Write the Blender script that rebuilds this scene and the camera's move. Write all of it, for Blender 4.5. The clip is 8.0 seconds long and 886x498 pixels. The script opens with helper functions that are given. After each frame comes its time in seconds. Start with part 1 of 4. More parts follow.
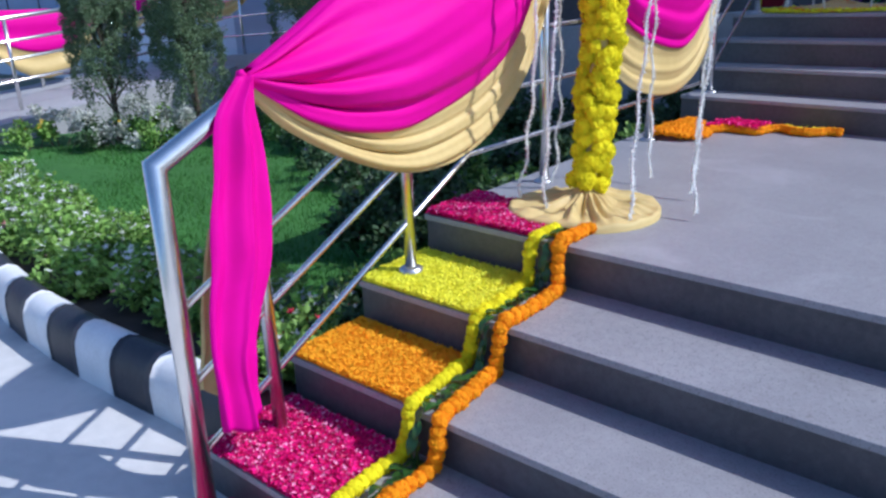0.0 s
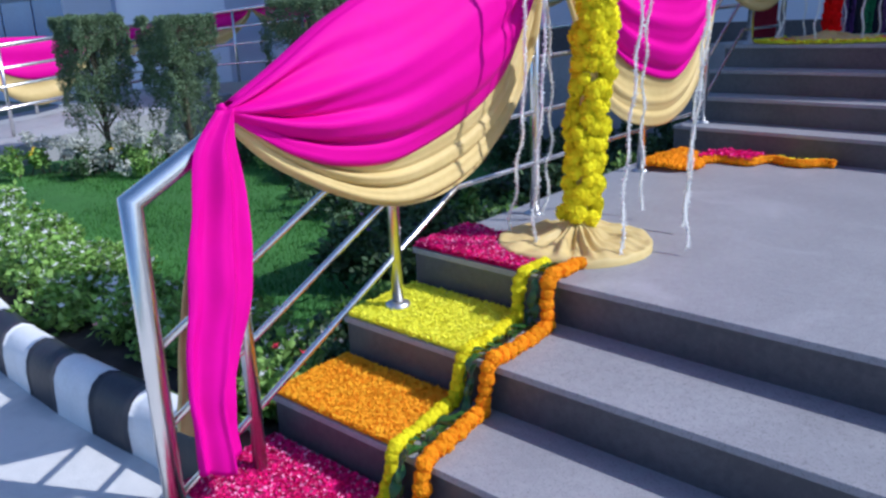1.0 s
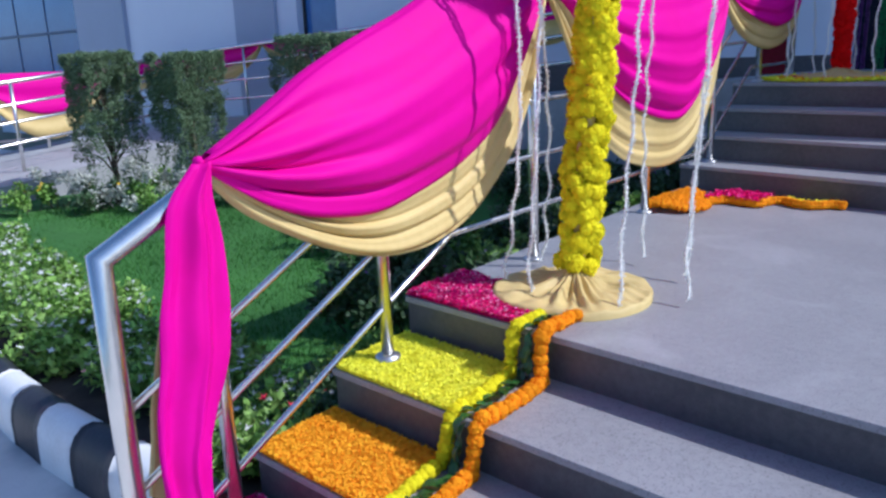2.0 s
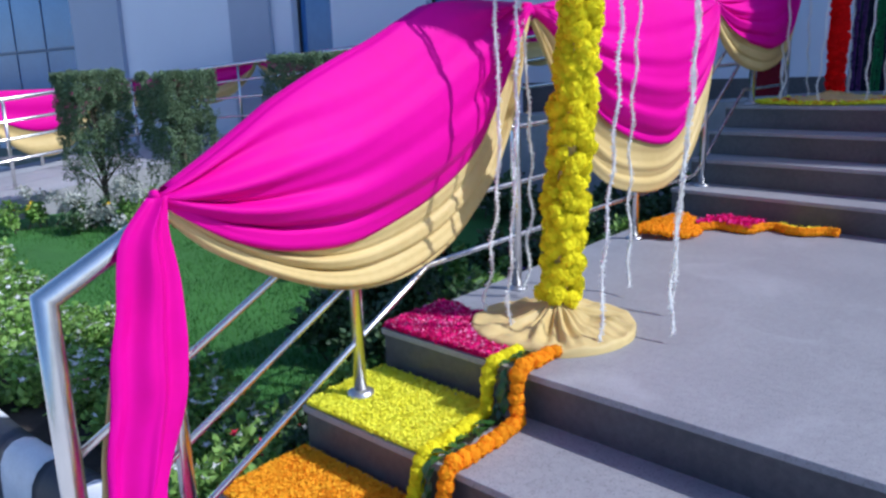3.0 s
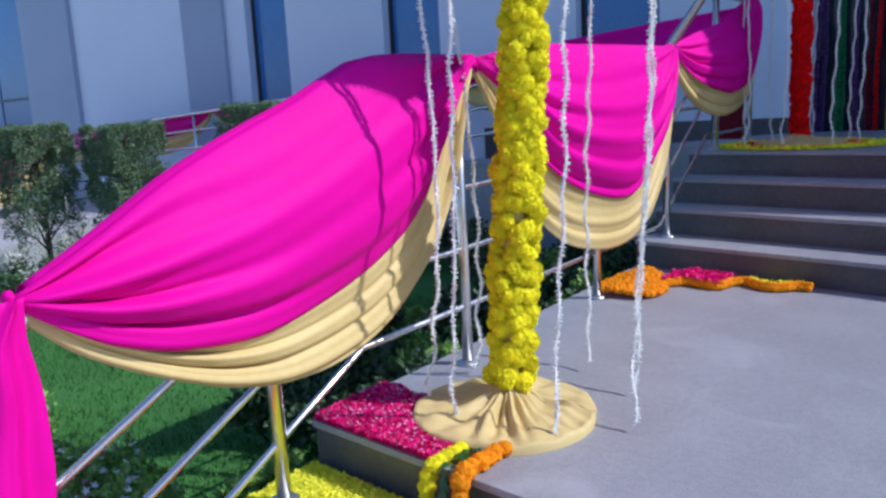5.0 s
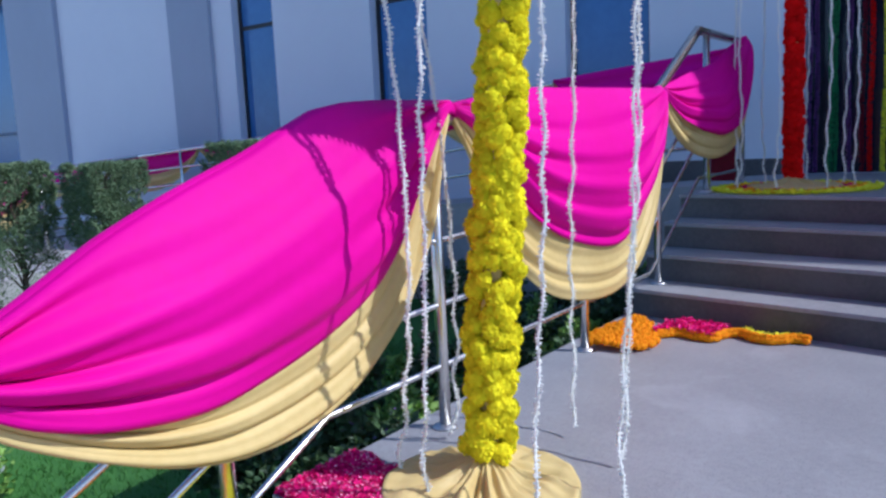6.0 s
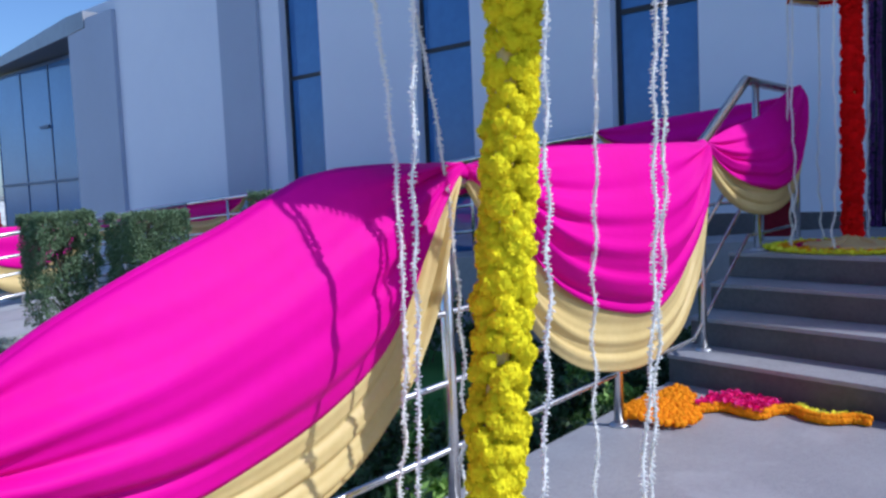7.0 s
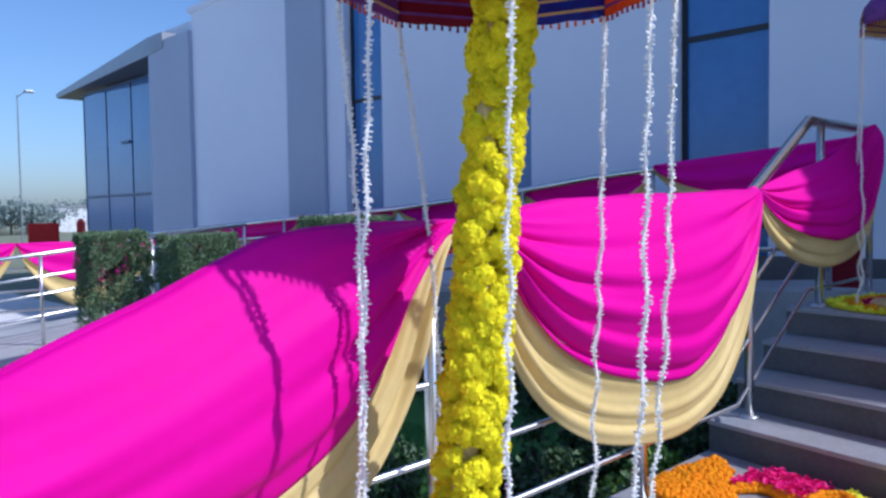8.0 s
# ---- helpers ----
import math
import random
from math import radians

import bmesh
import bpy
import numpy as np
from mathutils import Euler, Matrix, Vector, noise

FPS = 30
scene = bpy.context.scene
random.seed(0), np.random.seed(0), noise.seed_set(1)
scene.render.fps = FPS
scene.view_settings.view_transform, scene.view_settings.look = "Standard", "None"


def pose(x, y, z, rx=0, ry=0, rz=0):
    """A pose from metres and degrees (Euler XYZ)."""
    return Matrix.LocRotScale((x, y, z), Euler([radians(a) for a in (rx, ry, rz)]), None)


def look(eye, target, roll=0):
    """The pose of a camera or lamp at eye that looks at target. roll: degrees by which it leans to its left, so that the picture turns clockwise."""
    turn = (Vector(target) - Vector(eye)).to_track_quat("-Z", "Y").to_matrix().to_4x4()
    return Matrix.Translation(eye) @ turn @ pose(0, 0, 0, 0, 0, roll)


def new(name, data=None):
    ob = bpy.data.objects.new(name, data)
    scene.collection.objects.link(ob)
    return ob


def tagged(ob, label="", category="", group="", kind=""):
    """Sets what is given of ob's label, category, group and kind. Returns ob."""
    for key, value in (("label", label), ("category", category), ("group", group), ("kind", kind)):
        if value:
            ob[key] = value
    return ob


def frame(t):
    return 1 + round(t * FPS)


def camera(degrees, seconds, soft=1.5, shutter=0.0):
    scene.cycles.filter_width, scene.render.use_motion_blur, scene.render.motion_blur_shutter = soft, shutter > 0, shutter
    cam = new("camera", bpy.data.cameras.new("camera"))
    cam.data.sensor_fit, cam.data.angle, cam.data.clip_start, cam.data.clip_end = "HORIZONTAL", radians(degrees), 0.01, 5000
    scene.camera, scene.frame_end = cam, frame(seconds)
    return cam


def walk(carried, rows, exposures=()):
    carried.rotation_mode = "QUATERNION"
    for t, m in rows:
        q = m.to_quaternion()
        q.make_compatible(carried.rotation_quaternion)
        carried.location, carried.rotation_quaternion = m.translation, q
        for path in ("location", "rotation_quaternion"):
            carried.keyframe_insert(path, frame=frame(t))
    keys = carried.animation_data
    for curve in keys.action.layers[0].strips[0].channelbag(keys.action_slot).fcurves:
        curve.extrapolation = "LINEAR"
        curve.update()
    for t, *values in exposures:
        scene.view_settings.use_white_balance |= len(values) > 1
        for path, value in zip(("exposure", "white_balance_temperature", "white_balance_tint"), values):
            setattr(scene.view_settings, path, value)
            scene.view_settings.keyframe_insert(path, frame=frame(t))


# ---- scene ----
cam = camera(60.0, 8.0, soft=2.6)
PATH = [
    (0, (1.672, -2.169, 0.783), (0.501, -0.672, 0.162), -2.2),
    (0.5, (1.673, -2.147, 0.785), (0.508, -0.631, 0.2), -2.2),
    (1, (1.66, -2.104, 0.796), (0.487, -0.584, 0.238), -2.0),
    (1.5, (1.656, -2.047, 0.815), (0.46, -0.532, 0.291), -2.0),
    (2, (1.662, -1.979, 0.84), (0.449, -0.464, 0.356), -2.1),
    (3.5, (1.671, -1.788, 0.88), (0.451, -0.263, 0.446), -1.9),
    (4, (1.658, -1.71, 0.891), (0.444, -0.176, 0.475), -2.2),
    (4.5, (1.625, -1.628, 0.906), (0.432, -0.069, 0.524), -2.6),
    (6, (1.539, -1.366, 0.972), (0.37, 0.235, 0.709), -2.7),
    (6.5, (1.537, -1.257, 0.996), (0.309, 0.311, 0.808), -3.4),
    (7, (1.539, -1.12, 1.034), (0.252, 0.404, 0.888), -2.5),
    (7.5, (1.554, -0.949, 1.082), (0.195, 0.514, 0.967), -2.0),
    (8, (1.581, -0.779, 1.145), (0.15, 0.615, 1.051), -0.8),
]
walk(cam, [(t, look(eye, target, roll)) for t, eye, target, roll in PATH], exposures=[(0.0, -0.03, 5500, 12), (4.5, -0.06, 5500, 13), (6.5, -0.07, 5500, 12), (8.0, -0.05, 5430, 14)])

# ---- world, sun, exposure ----
SUN = Vector((1.0, 0.44, 1.03)).normalized()
world = bpy.data.worlds.new("sky")
scene.world = world
world.use_nodes = True
wn = world.node_tree.nodes
sky = wn.new("ShaderNodeTexSky")
sky.sky_type, sky.sun_disc = "NISHITA", False
sky.sun_elevation = math.asin(SUN.z)
sky.sun_rotation = math.atan2(SUN.x, SUN.y)
sky.dust_density, sky.air_density, sky.ozone_density = 1.4, 1.0, 6.0
world.node_tree.links.new(sky.outputs[0], wn["Background"].inputs[0])
wn["Background"].inputs[1].default_value = 0.15
sun = new("sun", bpy.data.lights.new("sun", "SUN"))
sun.data.energy, sun.data.angle, sun.data.color = 4.25, radians(0.55), (1.0, 0.95, 0.88)
sun.matrix_world = look(SUN * 30, (0, 0, 0))


# ---- materials ----
def mat(name, col, col2=None, scale=8.0, rough=0.6, metal=0.0, bump=0.0, bscale=60.0, vary=0.0, fine=0.25, island=0.0, sheen=0.0, coat=0.0, through_light=0.0, stretch=(1, 1, 1), gloss=0.5, speck=0.0):
    """A surface of two colours mixed by coarse and fine noise, with relief."""
    m = bpy.data.materials.new(name)
    m.use_nodes = True
    nt = m.node_tree
    b = nt.nodes["Principled BSDF"]
    add, lk = nt.nodes.new, nt.links.new
    tc = add("ShaderNodeTexCoord")
    mp = add("ShaderNodeMapping")
    mp.inputs["Scale"].default_value = stretch
    lk(tc.outputs["Object"], mp.inputs["Vector"])
    n1, n2 = add("ShaderNodeTexNoise"), add("ShaderNodeTexNoise")
    for n, sc, de in ((n1, scale, 3), (n2, scale * 14, 2)):
        n.inputs["Scale"].default_value, n.inputs["Detail"].default_value = sc, de
        lk(mp.outputs[0], n.inputs["Vector"])
    mx = add("ShaderNodeMix")
    mx.data_type = "RGBA"
    mx.inputs["A"].default_value = (*col, 1)
    mx.inputs["B"].default_value = (*(col2 or [c * 0.7 for c in col]), 1)
    ad = add("ShaderNodeMath")
    ad.operation = "MULTIPLY_ADD"
    lk(n2.outputs["Fac"], ad.inputs[0])
    ad.inputs[1].default_value = fine * 2
    sub = add("ShaderNodeMath")
    sub.operation = "SUBTRACT"
    lk(n1.outputs["Fac"], sub.inputs[0])
    sub.inputs[1].default_value = fine
    lk(sub.outputs[0], ad.inputs[2])
    mr = add("ShaderNodeMapRange")
    mr.inputs["From Min"].default_value, mr.inputs["From Max"].default_value = 0.3, 0.7
    lk(ad.outputs[0], mr.inputs["Value"])
    lk(mr.outputs[0], mx.inputs["Factor"])
    out = mx.outputs["Result"]
    if speck:  # dark mineral grains, and broad paler scuffs
        n3, n4 = add("ShaderNodeTexNoise"), add("ShaderNodeTexNoise")
        for n, sc in ((n3, 170.0), (n4, 2.3)):
            n.inputs["Scale"].default_value, n.inputs["Detail"].default_value = sc, 2
            lk(mp.outputs[0], n.inputs["Vector"])
        n4.inputs["Detail"].default_value, n4.inputs["Distortion"].default_value = 6, 1.2
        for n, lo, hi, tone, most in ((n3, 0.56, 0.66, [c * 0.35 for c in col], speck), (n4, 0.56, 0.72, [min(1, c * 1.5) for c in col], 0.55 * speck)):
            r3 = add("ShaderNodeMapRange")
            r3.inputs["From Min"].default_value, r3.inputs["From Max"].default_value, r3.inputs["To Max"].default_value = lo, hi, most
            lk(n.outputs["Fac"], r3.inputs["Value"])
            m3 = add("ShaderNodeMix")
            m3.data_type = "RGBA"
            m3.inputs["B"].default_value = (*tone, 1)
            lk(r3.outputs[0], m3.inputs["Factor"])
            lk(out, m3.inputs["A"])
            out = m3.outputs["Result"]
    if vary or island:
        src = add("ShaderNodeObjectInfo").outputs["Random"] if vary else add("ShaderNodeNewGeometry").outputs["Random Per Island"]
        hs = add("ShaderNodeHueSaturation")
        r2 = add("ShaderNodeMapRange")
        k = vary or island
        r2.inputs["To Min"].default_value, r2.inputs["To Max"].default_value = 1 - k, 1 + k
        lk(src, r2.inputs["Value"])
        lk(r2.outputs[0], hs.inputs["Value"])
        lk(out, hs.inputs["Color"])
        out = hs.outputs[0]
    lk(out, b.inputs["Base Color"])
    b.inputs["Roughness"].default_value, b.inputs["Metallic"].default_value = rough, metal
    b.inputs["Sheen Weight"].default_value, b.inputs["Coat Weight"].default_value = sheen, coat
    b.inputs["Specular IOR Level"].default_value = gloss
    if bump:
        bn = add("ShaderNodeTexNoise")
        bn.inputs["Scale"].default_value, bn.inputs["Detail"].default_value = bscale, 3
        lk(mp.outputs[0], bn.inputs["Vector"])
        bu = add("ShaderNodeBump")
        bu.inputs["Strength"].default_value, bu.inputs["Distance"].default_value = bump, 0.004
        lk(bn.outputs["Fac"], bu.inputs["Height"])
        lk(bu.outputs[0], b.inputs["Normal"])
    if through_light:
        tr = add("ShaderNodeBsdfTranslucent")
        ms = add("ShaderNodeMixShader")
        ms.inputs[0].default_value = through_light
        lk(out, tr.inputs["Color"])
        lk(b.outputs[0], ms.inputs[1])
        lk(tr.outputs[0], ms.inputs[2])
        lk(ms.outputs[0], nt.nodes["Material Output"].inputs["Surface"])
    return m


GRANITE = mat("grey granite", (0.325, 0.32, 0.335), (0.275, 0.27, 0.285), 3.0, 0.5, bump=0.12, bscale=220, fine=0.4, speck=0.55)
# darkened so that the risers carry their shade in the colour
GRANITE_DARK_SHADE = mat("darker granite, riser shade in the colour", (0.10, 0.097, 0.105), (0.068, 0.067, 0.075), 3.0, 0.42, bump=0.1, bscale=220, fine=0.45, speck=0.3)
CONCRETE = mat("pale concrete", (0.68, 0.66, 0.63), (0.55, 0.54, 0.52), 1.4, 0.85, bump=0.35, bscale=90)
SLAB = mat("cement render", (0.42, 0.42, 0.43), (0.33, 0.33, 0.34), 1.6, 0.85, bump=0.3, bscale=70)
DUST = mat("dusty dry ground", (0.22, 0.22, 0.15), (0.16, 0.18, 0.10), 0.2, 0.95, bump=0.4, bscale=3)
PAINT_W = mat("white kerb paint", (0.87, 0.87, 0.86), (0.76, 0.75, 0.73), 5, 0.6, bump=0.4, bscale=45)
PAINT_K = mat("black kerb paint", (0.022, 0.024, 0.032), (0.036, 0.038, 0.046), 5, 0.5, bump=0.4, bscale=45)
STEEL = mat("brushed stainless steel", (0.80, 0.78, 0.75), (0.72, 0.70, 0.68), 12, 0.26, 1.0, bump=0.02, bscale=300)
FLANGE = mat("dull stainless steel", (0.62, 0.62, 0.63), (0.52, 0.52, 0.53), 12, 0.42, 1.0, bump=0.05, bscale=300)
PINK = mat("magenta satin cloth", (0.80, 0.002, 0.35), (0.76, 0.002, 0.305), 2.5, 0.6, bump=0.12, bscale=500, gloss=0.1, through_light=0.12)
GOLD = mat("pale gold satin cloth", (0.78, 0.60, 0.26), (0.71, 0.53, 0.21), 2.5, 0.5, bump=0.12, bscale=500, gloss=0.25, through_light=0.15)
YELLOW = mat("yellow marigold", (0.96, 0.88, 0.012), (0.92, 0.82, 0.008), 25, 0.8, vary=0.10, bump=0.4, bscale=420, through_light=0.25, gloss=0.1)
ORANGE = mat("orange marigold", (0.98, 0.40, 0.006), (0.97, 0.33, 0.004), 25, 0.8, vary=0.10, bump=0.4, bscale=420, through_light=0.25, gloss=0.1)
YELLOW_P = mat("yellow petals", (0.97, 0.95, 0.08), (0.96, 0.92, 0.05), 20, 0.7, island=0.07, through_light=0.3, gloss=0.2)
ORANGE_P = mat("orange petals", (0.99, 0.55, 0.02), (0.99, 0.48, 0.012), 20, 0.7, island=0.06, through_light=0.3, gloss=0.2)
ROSE_P = mat("magenta rose petals", (0.86, 0.010, 0.25), (0.68, 0.006, 0.16), 14, 0.55, island=0.3, through_light=0.25, gloss=0.25)
ROSE_PALE = mat("pale rose petal backs", (0.85, 0.30, 0.50), (0.75, 0.2, 0.4), 14, 0.5, island=0.2)
JASMINE = mat("white jasmine buds", (0.96, 0.96, 0.93), (0.92, 0.92, 0.85), 60, 0.6, island=0.04, through_light=0.2)
LEAF = mat("dark glossy leaf", (0.035, 0.11, 0.02), (0.02, 0.065, 0.012), 20, 0.35, vary=0.35, bump=0.1, bscale=90)
LAWN = mat("lawn turf", (0.058, 0.19, 0.03), (0.04, 0.14, 0.022), 1.6, 0.9, bump=0.35, bscale=160)
BLADE = mat("grass blades", (0.075, 0.225, 0.037), (0.053, 0.17, 0.028), 1.5, 0.7, island=0.3, through_light=0.3)
SOIL = mat("dark soil", (0.05, 0.04, 0.032), (0.025, 0.02, 0.016), 9, 0.95, bump=0.8, bscale=50)
BUSH = mat("bedding foliage", (0.29, 0.46, 0.10), (0.18, 0.34, 0.06), 5, 0.6, island=0.45, through_light=0.25)
BUSH_DARK = mat("dark shrub foliage", (0.075, 0.14, 0.05), (0.045, 0.09, 0.035), 5, 0.55, island=0.45, through_light=0.12)
CONIFER = mat("clipped conifer foliage", (0.20, 0.28, 0.15), (0.13, 0.20, 0.10), 4, 0.8, island=0.4, through_light=0.25)
BARK = mat("grey brown bark", (0.12, 0.085, 0.06), (0.06, 0.045, 0.035), 12, 0.9, bump=0.6, bscale=60)
PALE_LEAF = mat("foliage paled for the white slab behind", (0.62, 0.62, 0.56), (0.42, 0.43, 0.36), 6, 0.8, island=0.35, through_light=0.15)
PETAL_W = mat("small white flowers", (0.82, 0.82, 0.80), None, 30, 0.6, island=0.1)
PETAL_PK = mat("pink bed flowers", (0.75, 0.25, 0.35), None, 30, 0.6, island=0.2)
PETAL_V = mat("violet bed flowers", (0.25, 0.12, 0.45), None, 30, 0.6, island=0.2)
PETAL_R = mat("red bed flowers", (0.65, 0.01, 0.06), None, 30, 0.6, island=0.2)
PETAL_Y = mat("yellow bed flowers", (0.8, 0.55, 0.02), None, 30, 0.6, island=0.2)
# both claddings are tinted blue in place of the bluer light in shade
WALL = mat("white wall cladding with blue shade tint", (0.76, 0.81, 0.90), (0.71, 0.76, 0.86), 0.5, 0.55, bump=0.05, bscale=30, fine=0.1)
WALL_GREY = mat("grey wall cladding with blue shade tint", (0.39, 0.45, 0.57), (0.35, 0.40, 0.51), 0.5, 0.5, bump=0.05, bscale=30, fine=0.1)
METAL_GREY = mat("grey aluminium", (0.33, 0.34, 0.36), (0.28, 0.29, 0.31), 3, 0.4, 0.6)
FRAME_SHADE_DARK = mat("dark window frame and canopy shade", (0.02, 0.022, 0.03), None, 6, 0.4)
GLASS = mat("blue tinted glass", (0.06, 0.19, 0.47), (0.045, 0.155, 0.40), 0.8, 0.06, 0.0, coat=0.5)
FRAME_BLUE = mat("blue-grey window bars", (0.06, 0.11, 0.22), (0.05, 0.09, 0.18), 6, 0.4)
DOOR_AND_UNLIT_ROOM = mat("dark door glass and unlit rooms", (0.012, 0.018, 0.045), (0.008, 0.012, 0.03), 1, 0.15)
RED = mat("red flower strings", (0.90, 0.008, 0.008), (0.80, 0.005, 0.006), 30, 0.8, vary=0.12, gloss=0.1, through_light=0.25)
PURPLE = mat("purple flower strings", (0.20, 0.05, 0.28), (0.12, 0.03, 0.19), 30, 0.7, vary=0.25)
GREEN = mat("green flower strings", (0.03, 0.30, 0.09), (0.02, 0.20, 0.06), 30, 0.7, vary=0.25)
CRIMSON = mat("crimson cloth", (0.36, 0.008, 0.04), (0.28, 0.006, 0.03), 30, 0.7, through_light=0.6)
BLUE = mat("blue embroidered cloth", (0.03, 0.10, 0.50), (0.05, 0.04, 0.36), 35, 0.7, through_light=0.6)
ORANGE_C = mat("orange embroidered cloth", (0.85, 0.16, 0.01), (0.75, 0.10, 0.01), 40, 0.7, through_light=0.6)
RED_BOX = mat("red painted metal", (0.55, 0.02, 0.02), (0.45, 0.015, 0.015), 6, 0.5)
# leaf green paled towards grey to paint in the haze of distance
FAR_GREEN_HAZE = mat("distant trees", (0.26, 0.32, 0.30), (0.20, 0.26, 0.25), 0.3, 0.9, island=0.3)
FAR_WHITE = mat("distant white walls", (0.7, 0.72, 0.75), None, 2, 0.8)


# ---- builders ----
def mesh_of(name, bm, material, smooth=False):
    me = bpy.data.meshes.new(name)
    bm.to_mesh(me)
    bm.free()
    me.materials.append(material)
    if smooth:
        me.shade_smooth()
    return me


def part(name, bm, material, parent=None, label="", smooth=False):
    ob = new(name, mesh_of(name, bm, material, smooth))
    if parent is not None:
        ob.parent = parent
    if label:
        ob["label"] = label
    return ob


def raw_part(name, verts, faces, material, parent=None, smooth=False):
    me = bpy.data.meshes.new(name)
    me.from_pydata(verts, [], faces)
    me.materials.append(material)
    if smooth:
        me.shade_smooth()
    ob = new(name, me)
    if parent is not None:
        ob.parent = parent
    return ob


def thing(name, label, category, group="", kind=""):
    ob = new(name)
    ob.empty_display_size = 0.1
    return tagged(ob, label, category, group, kind)


def box(bm, x0, x1, y0, y1, z0, z1, bevel=0.0, seg=2):
    r = bmesh.ops.create_cube(bm, size=1.0, matrix=Matrix.LocRotScale(((x0 + x1) / 2, (y0 + y1) / 2, (z0 + z1) / 2), None, (x1 - x0, y1 - y0, z1 - z0)))
    if bevel:
        es = {e for v in r["verts"] for e in v.link_edges}
        bmesh.ops.bevel(bm, geom=list(es), offset=bevel, segments=seg, affect="EDGES", profile=0.6)
    return bm


def boxed(*a, **k):
    return box(bmesh.new(), *a, **k)


def tube(bm, pts, r, seg=12, caps=True):
    """A round tube along a line of points; r may be a list."""
    pts = [Vector(p) for p in pts]
    rs = r if isinstance(r, (list, tuple)) else [r] * len(pts)
    rings, side = [], None
    for i, p in enumerate(pts):
        a = (p - pts[i - 1]).normalized() if i else None
        b = (pts[i + 1] - p).normalized() if i < len(pts) - 1 else None
        d = (a + b).normalized() if a and b else (a or b)
        if side is None:
            side = d.orthogonal().normalized()
        else:
            side = (side - d * side.dot(d)).normalized()
        k = 1.0 / max(0.6, d.dot(b)) if a and b else 1.0
        up = d.cross(side)
        bend = (b - a) if a and b and (b - a).length > 1e-5 else None
        ring = []
        for j in range(seg):
            t = 2 * math.pi * j / seg
            off = side * math.cos(t) * rs[i] + up * math.sin(t) * rs[i]
            if bend is not None:
                w = bend.normalized()
                off += w * off.dot(w) * (k - 1)
            ring.append(bm.verts.new(p + off))
        rings.append(ring)
    for q, w in zip(rings, rings[1:]):
        for j in range(seg):
            bm.faces.new((q[j], q[(j + 1) % seg], w[(j + 1) % seg], w[j]))
    if caps:
        bm.faces.new(rings[0][::-1])
        bm.faces.new(rings[-1])
    return bm


def tubed(pts, r, seg=12):
    return tube(bmesh.new(), pts, r, seg)


def resample(pts, n):
    """n points at even steps along a smooth line through pts."""
    p = np.array(pts, float)
    m = len(p)
    fine = []
    for i in range(m - 1):
        p0, p1, p2, p3 = p[max(0, i - 1)], p[i], p[i + 1], p[min(m - 1, i + 2)]
        for t in np.linspace(0, 1, 24, endpoint=False):
            fine.append(0.5 * (2 * p1 + (p2 - p0) * t + (2 * p0 - 5 * p1 + 4 * p2 - p3) * t * t + (3 * p1 - p0 - 3 * p2 + p3) * t ** 3))
    fine.append(p[-1])
    fine = np.array(fine)
    s = np.concatenate([[0], np.cumsum(np.linalg.norm(np.diff(fine, axis=0), axis=1))])
    u = np.linspace(0, s[-1], n)
    return np.stack([np.interp(u, s, fine[:, k]) for k in range(p.shape[1])], 1)


# ---- ground ----
def sheet(name, x0, x1, y0, y1, z, material, nx=2, ny=2, amp=0.0, shift=lambda x: 0.0):
    xs, ys = np.linspace(x0, x1, nx), np.linspace(y0, y1, ny)
    verts = [(x, y + shift(x) * (y1 - y) / (y1 - y0), z + amp * noise.noise((x * 1.3, y * 1.3, 0))) for y in ys for x in xs]
    faces = [(j * nx + i, j * nx + i + 1, (j + 1) * nx + i + 1, (j + 1) * nx + i) for j in range(ny - 1) for i in range(nx - 1)]
    return raw_part(name, verts, faces, material)


GROUND_Z = -0.6


def bend(x):
    """How far the kerb and its bed have curved back from the steps at x."""
    d = max(0.0, -0.9 - x)
    return 0.078 * d * d if d < 1.34 else 0.14 + 0.209 * (d - 1.34)


tagged(sheet("ground", -900, 900, -900, 900, GROUND_Z - 0.02, DUST), "pale dusty open ground", "ground", kind="structure")
tagged(part("pavement", boxed(-30, 12, -12, 4.5, GROUND_Z - 0.15, GROUND_Z), CONCRETE), "pale smooth concrete pavement before the steps", "pavement", kind="structure")
tagged(sheet("lawn", -7.0, -0.14, -0.72, 4.65, -0.52, LAWN, 70, 54, 0.03, bend), "mown green lawn beside the steps", "lawn", kind="structure")

tagged(sheet("soil", -7.0, -0.15, -0.745, -0.12, -0.497, SOIL, 60, 10, 0.02, bend), "dark bare soil of the flower bed", "soil", kind="structure")

# ---- staircase ----
TREAD, RISE, LEFT, RIGHT = 0.357, 0.15, -0.125, 7.0
UP0, UPT = 2.62, 0.30
stairs = thing("staircase", "grey granite entrance steps with a wide middle landing", "staircase", kind="structure")


def skew(bm, k_front, k_back=None, y_mid=None):
    """The step edges run a little askew to the handrail."""
    for v in bm.verts:
        k = k_front if y_mid is None or v.co.y < y_mid else k_back
        v.co.y -= k * (v.co.x - LEFT)
    return bm


SKEW_LO, SKEW_UP = 0.108, 0.19


